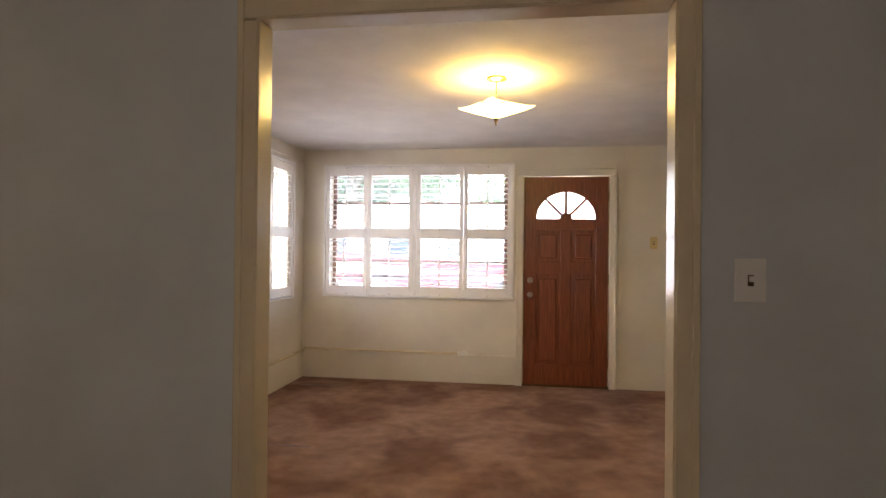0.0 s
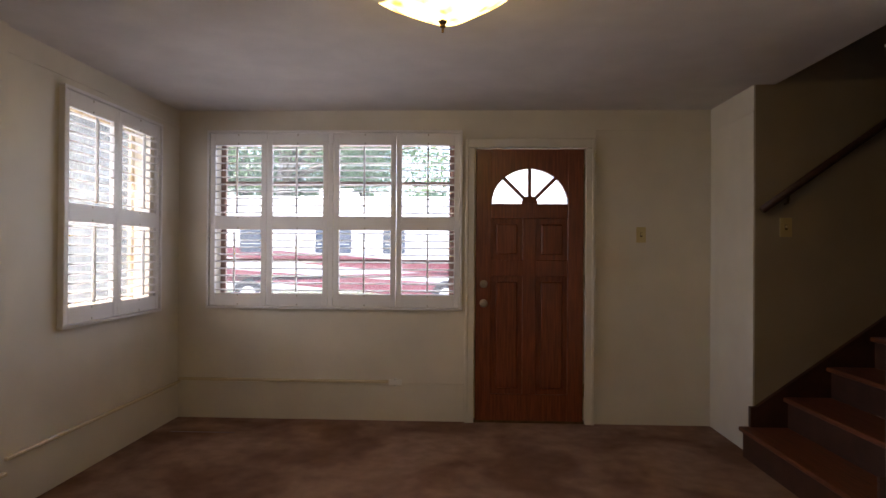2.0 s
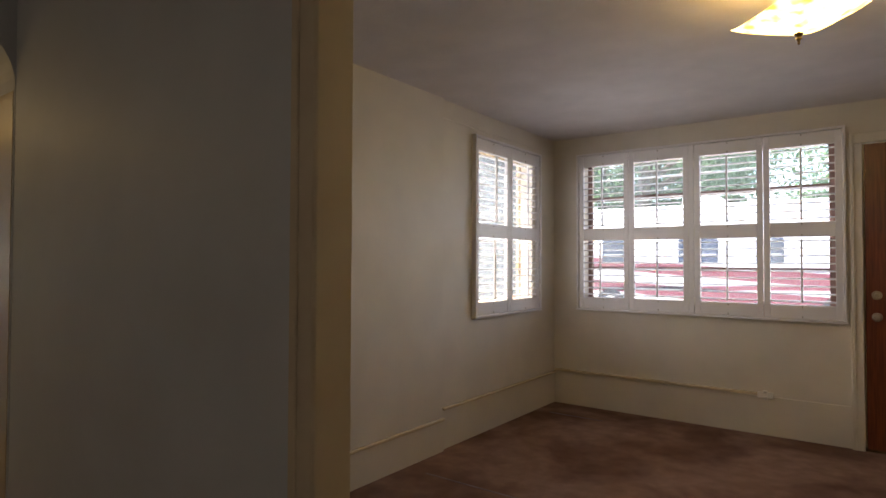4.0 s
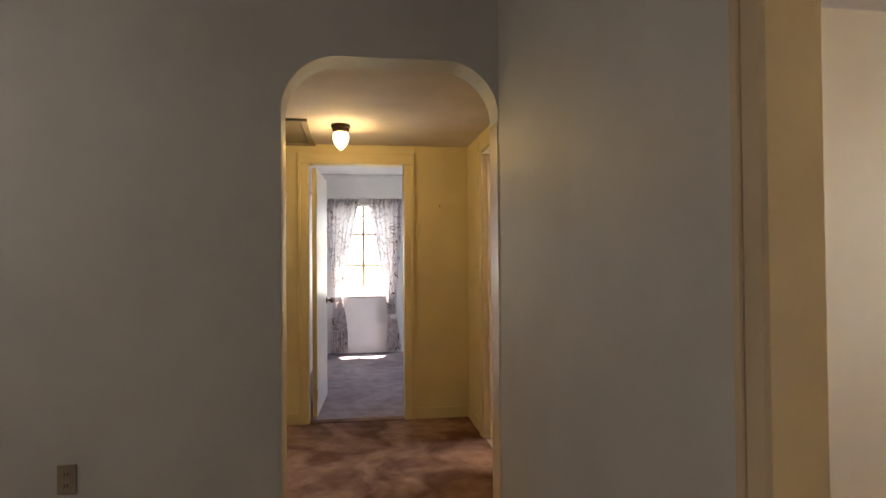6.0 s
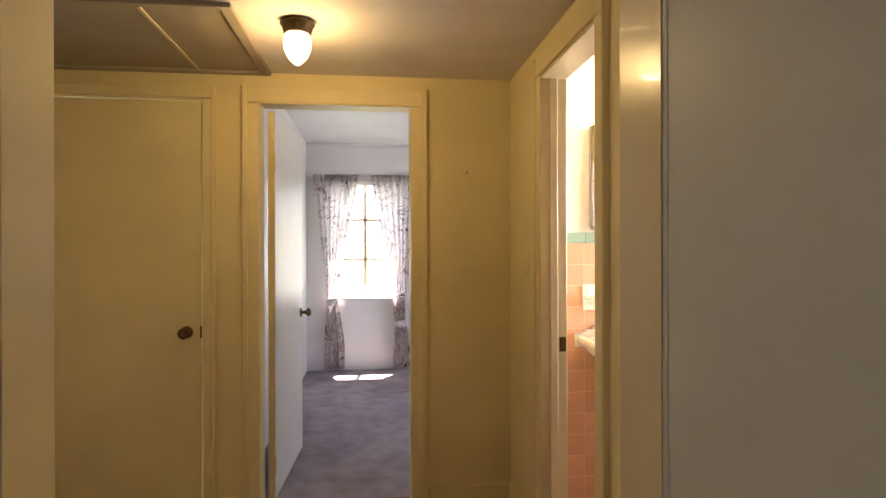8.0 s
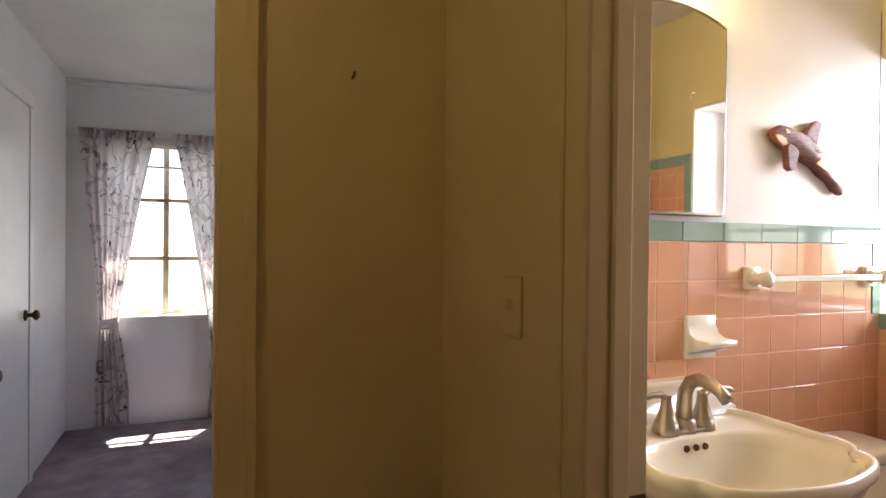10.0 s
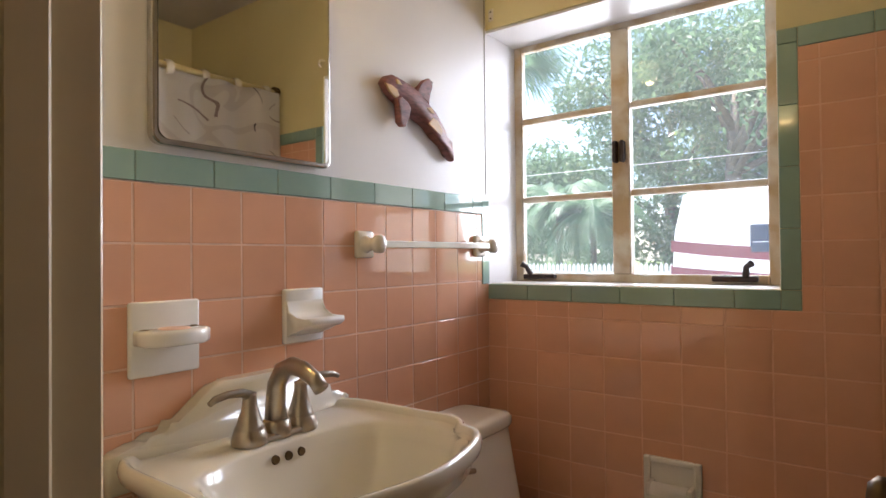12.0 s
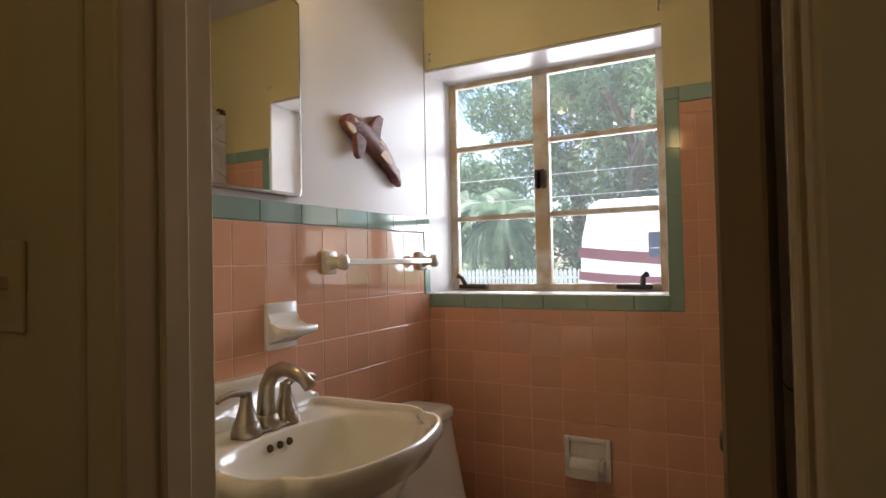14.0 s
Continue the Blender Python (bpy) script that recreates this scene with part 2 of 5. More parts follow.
def moved(bm, m):
    bmesh.ops.transform(bm, matrix=m, verts=bm.verts)
    return bm


def lathe(profile, n=28, m=None):
    """A turned solid from (radius, height) pairs round the z axis."""
    bm = bmesh.new()
    rings = []
    for r, z in profile:
        rings.append([bm.verts.new((r * math.cos(a), r * math.sin(a), z)) for a in [2 * math.pi * i / n for i in range(n)]] if r > 1e-6 else [bm.verts.new((0, 0, z))])
    for a, b in zip(rings, rings[1:]):
        for i in range(n):
            j = (i + 1) % n
            if len(a) > 1 and len(b) > 1:
                bm.faces.new((a[i], a[j], b[j], b[i]))
            elif len(a) > 1:
                bm.faces.new((a[i], a[j], b[0]))
            elif len(b) > 1:
                bm.faces.new((a[0], b[j], b[i]))
    if m is not None:
        moved(bm, m)
    return bm


def tube(points, radius, n=10, bm=None):
    """A round bar along points; radius is one number or one a point."""
    bm = bm or bmesh.new()
    pts = [Vector(p) for p in points]
    rad = radius if isinstance(radius, (list, tuple)) else [radius] * len(pts)
    rings, side = [], None
    for i, p in enumerate(pts):
        d = (pts[min(i + 1, len(pts) - 1)] - pts[max(i - 1, 0)]).normalized()
        side = (side - d * side.dot(d)) if side is not None else d.orthogonal()
        side.normalize()
        up = d.cross(side)
        rings.append([bm.verts.new(p + (side * math.cos(a) + up * math.sin(a)) * rad[i]) for a in [2 * math.pi * k / n for k in range(n)]])
    for a, b in zip(rings, rings[1:]):
        for k in range(n):
            bm.faces.new((a[k], a[(k + 1) % n], b[(k + 1) % n], b[k]))
    bm.faces.new(rings[0])
    bm.faces.new(rings[-1])
    return bm


def prism(outline, axis, a, b, bev=0):
    """A flat outline of (u, v) pairs pulled along an axis from a to b. u, v: x, z for 'y'; y, z for 'x'; x, y for 'z'."""
    put = {'x': lambda u, v, w: (w, u, v), 'y': lambda u, v, w: (u, w, v), 'z': lambda u, v, w: (u, v, w)}[axis]
    bm = bmesh.new()
    lo = [bm.verts.new(put(u, v, a)) for u, v in outline]
    hi = [bm.verts.new(put(u, v, b)) for u, v in outline]
    f1, f2 = bm.faces.new(lo), bm.faces.new(hi)
    for i in range(len(lo)):
        j = (i + 1) % len(lo)
        bm.faces.new((lo[i], lo[j], hi[j], hi[i]))
    if bev:
        es = [e for e in f1.edges] + [e for e in f2.edges]
        bmesh.ops.bevel(bm, geom=es, offset=bev, segments=2, affect='EDGES', profile=.5)
    return bm


def slab(axis, w0, w1, u0, u1, z0, z1, holes=()):
    """A wall across `axis` from w0 to w1, with openings (u0, u1, z0, z1) cut through it."""
    us = sorted({u0, u1, *[h[0] for h in holes], *[h[1] for h in holes]})
    zs = sorted({z0, z1, *[h[2] for h in holes], *[h[3] for h in holes]})
    us, zs = [u for u in us if u0 <= u <= u1], [z for z in zs if z0 <= z <= z1]
    solid = {}
    for i in range(len(us) - 1):
        for k in range(len(zs) - 1):
            cu, cz = (us[i] + us[i + 1]) / 2, (zs[k] + zs[k + 1]) / 2
            solid[i, k] = not any(h[0] < cu < h[1] and h[2] < cz < h[3] for h in holes)
    bm = bmesh.new()
    P = (lambda u, w, z: (u, w, z)) if axis == 'y' else (lambda u, w, z: (w, u, z))

    def quad(*ps):
        bm.faces.new([bm.verts.new(P(*p)) for p in ps])
    for (i, k), s in solid.items():
        if not s:
            continue
        a, b, c, d = us[i], us[i + 1], zs[k], zs[k + 1]
        quad((a, w0, c), (b, w0, c), (b, w0, d), (a, w0, d))
        quad((a, w1, c), (a, w1, d), (b, w1, d), (b, w1, c))
        if not solid.get((i - 1, k)):
            quad((a, w0, c), (a, w0, d), (a, w1, d), (a, w1, c))
        if not solid.get((i + 1, k)):
            quad((b, w0, c), (b, w1, c), (b, w1, d), (b, w0, d))
        if not solid.get((i, k - 1)):
            quad((a, w0, c), (a, w1, c), (b, w1, c), (b, w0, c))
        if not solid.get((i, k + 1)):
            quad((a, w0, d), (b, w0, d), (b, w1, d), (a, w1, d))
    bmesh.ops.remove_doubles(bm, verts=bm.verts, dist=1e-5)
    return bm


def wall(name, axis, w0, w1, u0, u1, z0, z1, material, label, holes=()):
    return thing(name, slab(axis, w0, w1, u0, u1, z0, z1, holes), material, label, "wall", "structure")


def casing(name, axis, w0, w1, u0, u1, z1, width, material, label, z0=0.0):
    """Flat moulded casing round a door opening: two uprights and a head, stepped in two layers."""
    top = empty(name, (0, 0, 0), label, "trim", "structure")

    def bar(nm, a, b, c, d):
        bm = box(*((a, b, w0, w1) if axis == 'y' else (w0, w1, a, b)), c, d, .004)
        part(nm, bm, material, top)
    bar("upright", u0 - width, u0 - .004, z0, z1)
    bar("upright", u1 + .004, u1 + width, z0, z1)
    bar("head", u0 - width, u1 + width, z1 + .004, z1 + width)
    for a, b in ((u0 - width - .003, u0 - width * .72), (u1 + width * .72, u1 + width + .003)):
        bm = box(*((a, b, w0 - .006, w1 + .006) if axis == 'y' else (w0 - .006, w1 + .006, a, b)), z0, z1 + width + .003, .003)
        part("outer_bead", bm, material, top)
    return top


# ---------------- shell ----------------
ZF, ZD, ZH, ZB, ZR = 2.33, 2.45, 2.175, 2.40, 2.43   # ceilings: front, dining, hall, bath, bedroom
thing("floor", box(-2.0, 6.3, -2.6, 5.39, -.2, 0), M_CARPET, "worn rose-brown carpet with darker stains", "floor", "structure")
thing("floor_hall", box(-4.06, -2.0, -.9, 1.66, -.2, 0), M_CARPET_HALL, "rose-brown hall carpet with dark trodden patches", "floor", "structure")
thing("floor_bedroom", box(-7.5, -4.06, -.3, 3.4, -.2, .001), M_CARPET_BED, "mauve bedroom carpet with pile marks", "floor", "structure")
thing("floor_bath", box(-3.985, -2.0, 1.66, 3.19, -.2, 0.0), M_VINYL, "salmon bathroom floor", "floor", "structure")

# dining room, from which the walk starts
wall("wall_dining_north", 'y', 1.385, 1.445, -1.932, 3.2, 0, ZD, M_GREY, "pale grey painted wall with a cased doorway", [(-.215, 1.08, -1, 2.035)])
wall("wall_dining_south", 'y', -2.75, -2.6, -2.08, 3.2, 0, ZD, M_GREY, "pale grey painted wall")
wall("wall_dining_east", 'x', 3.2, 3.35, -2.75, 1.445, 0, ZD, M_GREY, "pale grey painted wall")
thing("ceiling_dining", box(-2.08, 3.35, -2.75, 1.385, ZD, ZD + .1), M_CEIL, "plain plaster ceiling", "ceiling", "structure")


def arch_wall():
    yl, yr, top, rad = .452, 1.383, 2.135, .24
    pts = [(-2.75, 0), (yl, 0)]
    for i in range(13):
        a = math.pi - i * math.pi / 24
        pts.append((yl + rad + rad * math.cos(a), top - rad + rad * math.sin(a)))
    for i in range(13):
        a = math.pi / 2 - i * math.pi / 24
        pts.append((yr - rad + rad * math.cos(a), top - rad + rad * math.sin(a)))
    pts += [(yr, 0), (1.385, 0), (1.385, ZD), (-2.75, ZD)]
    bm = prism(pts, 'x', -2.075, -1.912)
    es = [e for e in bm.edges if abs(e.verts[0].co.x - e.verts[1].co.x) < 1e-6 and all(yl - .01 < v.co.y < yr - .06 and v.co.z > -.01 and v.co.z < top + .01 for v in e.verts) and not all(v.co.z < .001 for v in e.verts)]
    bmesh.ops.bevel(bm, geom=es, offset=.012, segments=3, affect='EDGES', profile=.5)
    return bm


thing("wall_arch", arch_wall(), M_GREY, "pale grey wall with a round-cornered plaster arch", "wall", "structure")
thing("arch_jamb_paint", box(-2.072, -1.925, 1.3805, 1.382, 0.0, 1.88), M_TRIM, "cream paint inside the arch", "trim", "structure")
thing("arch_soffit_paint", box(-2.072, -1.94, .4525, .4535, 0.0, 1.8), M_HALL, "yellow cream paint inside the arch", "trim", "structure")

# front room
wall("wall_front_north", 'y', 5.39, 5.56, -1.80, 2.5, 0, 2.6, M_CREAM, "cream plaster wall with shuttered window and front door",
     [(.605, 1.441, -1, 2.052), (-1.36, .46, .90, 2.12)])
wall("wall_front_west", 'x', -1.80, -1.64, 1.445, 5.39, 0, 2.6, M_CREAM, "cream plaster wall with a shuttered window", [(4.09, 4.98, .90, 2.10)])
thing("wall_front_west_offset", box(-1.64, -1.618, 1.445, 3.69, 0, ZF), M_CREAM, "shallow step in the cream plaster wall", "wall", "structure")
wall("wall_front_return", 'x', 2.35, 2.50, 4.902, 5.39, 0, 2.6, M_CREAM, "white-lit wall return beside the stairs")
thing("wall_return_corner", box(2.35, 2.362, 4.75, 4.902, 0, 2.6), M_CREAM, "plastered outer corner of the wall return", "wall", "structure")
wall("wall_stair_north", 'y', 4.75, 4.90, 2.362, 6.0, 0, 4.8, M_CREAM_SHADE, "shaded cream wall along the stairs")
wall("wall_stair_south", 'y', 3.45, 3.59, 2.50, 6.0, 0, 4.8, M_CREAM_SHADE, "shaded cream wall along the stairs")
wall("wall_stair_end", 'x', 6.0, 6.15, 3.45, 4.90, 0, 4.8, M_CREAM_SHADE, "shaded wall at the stair head")
thing("ceiling_stair", box(2.35, 6.15, 3.45, 4.9, 4.8, 4.9), M_CEIL, "plaster ceiling over the stairs", "ceiling", "structure")
wall("wall_stair_header", 'x', 2.36, 2.48, 3.59, 4.75, ZF + .1, 4.8, M_CREAM_SHADE, "plaster wall above the stair opening")
wall("wall_front_east", 'x', 2.35, 2.50, 1.445, 3.59, 0, 2.6, M_CREAM, "cream plaster wall beside the stairs")
thing("ceiling_front", box(-1.64, 2.48, 1.445, 5.39, ZF, ZF + .1), M_CEIL, "uneven plaster ceiling", "ceiling", "structure")

# hall
wall("wall_hall_north", 'y', 1.66, 1.745, -4.06, -2.075, 0, ZB, M_HALL, "yellow cream hall wall with the bathroom door", [(-3.483, -2.849, -1, 2.03)])
wall("wall_hall_fill", 'x', -2.075, -1.932, 1.386, 1.745, 0, ZB, M_HALL, "yellow cream wall end beside the arch")
wall("wall_hall_west", 'x', -4.16, -4.06, -1.0, 1.745, 0, ZB, M_HALL, "yellow cream hall wall with two doors", [(.385, 1.155, -1, 2.035), (-.60, .133, -1, 2.035)])
wall("wall_hall_south", 'y', -1.0, -.9, -4.06, -2.075, 0, ZB, M_HALL, "yellow cream hall wall")
thing("ceiling_hall", box(-4.06, -2.075, -.9, 1.66, ZH, ZH + .1), M_CEIL, "cream plaster hall ceiling", "ceiling", "structure")
wall("wall_closet_back", 'x', -4.9, -4.85, -.9, .25, 0, ZB, M_BEDW, "plain closet wall")

# bedroom
wall("wall_bed_west", 'x', -7.65, -7.45, -.3, 3.4, 0, 2.6, M_BEDW, "white bedroom wall with a curtained window", [(.47, 1.27, .77, 2.04)])
wall("wall_bed_south", 'y', .10, .25, -7.45, -4.16, 0, 2.6, M_BEDW, "white bedroom wall")
wall("wall_bed_north", 'y', 3.4, 3.55, -7.65, -4.13, 0, 2.6, M_BEDW, "white bedroom wall with an added window", [(-6.4, -5.2, .8, 2.0)])
wall("wall_bed_east", 'x', -4.16, -4.13, 1.745, 3.4, 0, 2.6, M_BEDW, "white bedroom wall")
thing("ceiling_bedroom", box(-7.45, -4.16, -.3, 3.4, ZR, ZR + .1), M_BEDW, "white bedroom ceiling", "ceiling", "structure")
thing("crown_trim", box(-7.45, -7.42, .25, 3.4, ZR - .035, ZR - .002, .006), M_BEDW, "thin white crown moulding", "trim", "structure")

# bathroom
wall("wall_bath_west", 'x', -4.13, -3.992, 1.745, 3.40, 0, ZB, M_BATHW, "white wall above salmon and teal tile")
wall("wall_bath_north", 'y', 3.20, 3.42, -3.992, -2.0, 0, ZB, M_BATHY, "pale yellow wall with a steel casement window over salmon tile", [(-3.995, -3.135, 1.10, 1.955)])
wall("wall_bath_east", 'x', -2.12, -2.0, 1.745, 3.2, 0, ZB, M_BATHY, "pale yellow wall behind the bathtub")
thing("ceiling_bath", box(-3.992, -2.0, 1.745, 3.2, ZB, ZB + .1), M_CEIL, "plaster bathroom ceiling", "ceiling", "structure")
thing("roof", box(-7.8, 6.3, -2.9, 3.9, 4.9, 5.0), M_ROOF, "brown shingle roof slab", "roof", "structure")
thing("roof_front", box(-1.9, 2.5, 1.3, 5.7, 2.62, 2.7), M_ROOF, "brown shingle porch roof", "roof", "structure")
thing("roof_rear", box(-7.8, -1.95, -1.1, 3.9, 2.62, 2.7), M_ROOF, "brown shingle roof", "roof", "structure")
thing("ground", box(-150, 150, -150, 150, -.5, -.25), M_GRASS, "green lawn around the house", "ground", "structure")
thing("drive", box(-60, 12, 3.9, 19, -.26, -.2), M_CONC, "pale concrete driveway", "road", "structure")

for a in ((-1.45, -.75, 3.30, 3.31), (-1.50, -1.05, 5.02, 5.028)):
    thing("carpet_seam", box(*a, 0, .0035, .001), M_CARPET_BED, "pale raised seam in the carpet", "carpet seam", "structure")
thing("threshold_bedroom", box(-4.15, -4.06, .402, 1.138, 0, .006, .002), M_CARPET, "carpet joint strip in the bedroom doorway", "trim", "structure")

# ---------------- casings and jambs ----------------
casing("door_trim_dining", 'y', 1.357, 1.385, -.20, 1.065, 2.02, .068, M_TRIM, "glossy cream door casing")
jd = empty("door_jamb_dining", (0, 0, 0), "glossy cream door jamb", "trim", "structure")
part("jamb", box(-.215, -.20, 1.360, 1.460, 0, 2.035, .003), M_TRIM, jd)
part("jamb", box(1.065, 1.08, 1.360, 1.460, 0, 2.035, .003), M_TRIM, jd)
part("jamb_head", box(-.20, 1.065, 1.360, 1.460, 2.02, 2.04, .003), M_TRIM, jd)
casing("door_trim_front", 'y', 5.358, 5.39, .618, 1.428, 2.042, .070, M_CREAM, "moulded cream front door casing")
casing("door_trim_bedroom", 'x', -4.06, -4.042, .40, 1.14, 2.022, .082, M_HALL, "yellow cream door casing")
casing("door_trim_closet", 'x', -4.06, -4.042, -.59, .125, 2.035, .06, M_HALL, "yellow cream closet casing")
casing("door_trim_bath", 'y', 1.642, 1.66, -3.468, -2.864, 2.03, .080, M_HALL, "yellow cream bathroom door casing")
jb = empty("door_jamb_bath", (0, 0, 0), "cream bathroom door jamb with steel strike plate", "trim", "structure")
part("jamb", box(-3.483, -3.468, 1.645, 1.762, 0, 2.03, .003), M_TRIM, jb)
part("stop", box(-3.468, -3.458, 1.685, 1.72, 0, 2.03, .003), M_TRIM, jb)
part("jamb", box(-2.864, -2.849, 1.645, 1.762, 0, 2.03, .003), M_TRIM, jb)
part("stop", box(-2.872, -2.864, 1.660, 1.695, 0, 2.03, .003), M_TRIM, jb)
part("jamb_head", box(-3.468, -2.864, 1.645, 1.762, 2.015, 2.03, .003), M_TRIM, jb)
part("strike_plate", box(-3.469, -3.4655, 1.727, 1.757, .87, .93), M_BRONZE, jb, "dark strike plate")
jr = empty("door_jamb_bedroom", (0, 0, 0), "cream bedroom door jamb", "trim", "structure")
part("jamb", box(-4.165, -4.045, .385, .40, 0, 2.035, .003), M_HALL, jr)
part("jamb", box(-4.165, -4.045, 1.14, 1.155, 0, 2.035, .003), M_HALL, jr)
part("jamb_head", box(-4.165, -4.045, .40, 1.14, 2.02, 2.035, .003), M_HALL, jr)
for a in ((-4.06, -4.045, 1.227, 1.66), (-4.06, -4.045, .190, .313)):
    thing("baseboard", box(*a, 0, .09, .004), M_HALL, "yellow cream baseboard", "baseboard", "structure")
thing("baseboard_hall", box(-4.045, -3.553, 1.646, 1.66, 0, .09, .004), M_HALL, "yellow cream baseboard", "baseboard", "structure")
# board line and seams on the front room walls
thing("baseboard_front_west", box(-1.64, -1.628, 3.69, 5.39, 0, .27, .003), M_CREAM, "tall painted skirting on the cream wall", "baseboard", "structure")
thing("baseboard_front_west_near", box(-1.618, -1.606, 1.445, 3.69, 0, .215, .003), M_CREAM, "tall painted skirting on the cream wall", "baseboard", "structure")
thing("baseboard_front_north", box(-1.628, .543, 5.380, 5.39, 0, .28, .003), M_CREAM, "tall painted skirting under the window", "baseboard", "structure")
thing("trim_front_east", box(1.506, 2.35, 5.384, 5.39, 0, 2.178, .002), M_CREAM, "flush cream wall panel beside the front door", "trim", "structure")
thing("trim_return", box(2.344, 2.35, 4.75, 5.384, 2.160, 2.168), M_CREAM, "thin seam trim near the ceiling", "trim", "structure")
thing("trim_return_near", box(2.342, 2.35, 1.445, 3.594, 2.16, 2.17), M_CREAM, "thin seam trim near the ceiling", "trim", "structure")
thing("trim_front_west", box(-1.64, -1.632, 3.70, 5.39, 2.205, 2.215), M_CREAM, "thin seam trim near the ceiling", "trim", "structure")


# ---------------- front room things ----------------
def plate(name, centre, normal, w, h, material, label, category, kind="toggle"):
    """A wall plate: bevelled cover with a toggle or two outlets, two screws. normal: '-y', '+x', ..."""
    rz = {'-y': 0, '+x': 90, '+y': 180, '-x': -90}[normal]
    top = empty(name, centre, label, category)
    top.rotation_euler = (0, 0, radians(rz))
    part("cover", box(-w / 2, w / 2, -.007, 0, -h / 2, h / 2, .003, seg=2), material, top)
    if kind == "plain":
        part("toggle", box(-.005, .005, -.02, -.004, -.004, .013, .002), material, top)
    elif kind == "toggle":
        part("toggle", box(-.005, .005, -.02, -.004, -.004, .013, .002), material, top)
        part("slot", box(-.008, .008, -.0085, -.004, -.016, .016), M_BRONZE, top, "dark toggle slot")
    else:
        for dz in (-.022, .022):
            o = part("socket", box(-.015, .015, -.010, -.004, dz - .013, dz + .013, .003), material, top)
            for dx in (-.006, .006):
                part("slot", box(dx - .0015, dx + .0015, -.0115, -.006, dz - .005, dz + .005), M_BLACK, o)
    for dz in (-h * .38, h * .38):
        part("screw", lathe([(0, -.009), (.004, -.009), (.004, -.004)], 10, pose(0, 0, dz, 0, 0, 0) @ Matrix.Translation((0, 0, 0)) @ pose(0, 0, 0, -90, 0, 0) @ Matrix.Scale(-1, 4, (0, 0, 1))), M_BRASS, top)
    return top


plate("light_switch", (1.277, 1.385, 1.215), '-y', .085, .125, M_SWITCH, "white toggle switch on the pale grey wall", "light switch")
plate("light_switch", (1.842, 5.384, 1.403), '-y', .07, .115, M_IVORY, "ivory toggle switch on the wall beside the front door", "light switch")
plate("light_switch", (2.548, 4.75, 1.435), '-y', .075, .12, M_IVORY, "ivory switch plate on the shaded stair wall", "light switch")
plate("light_switch", (-3.715, 1.66, 1.20), '-y', .07, .115, M_HALL, "painted-over switch on the yellow hall wall", "light switch", "plain")
plate("wall_outlet", (-1.912, -.365, .42), '+x', .07, .115, M_HATCH, "grey-brown double outlet low on the grey wall", "outlet", "outlet")
plate("wall_outlet", (.03, 5.372, .29), '-y', .10, .045, M_SWITCH, "small white surface outlet at the end of a wire channel", "outlet", "outlet2")
wc = empty("wire_channel", (0, 0, 0), "cream surface wire channel along the wall", "wire channel")
part("north_run", box(-1.62, -.02, 5.358, 5.382, .284, .304, .003), M_TRIM, wc)
part("west_run", box(-1.630, -1.608, 3.70, 5.38, .262, .280, .003), M_TRIM, wc)
part("near_run", box(-1.608, -1.586, 1.6, 3.675, .205, .222, .003), M_TRIM, wc)


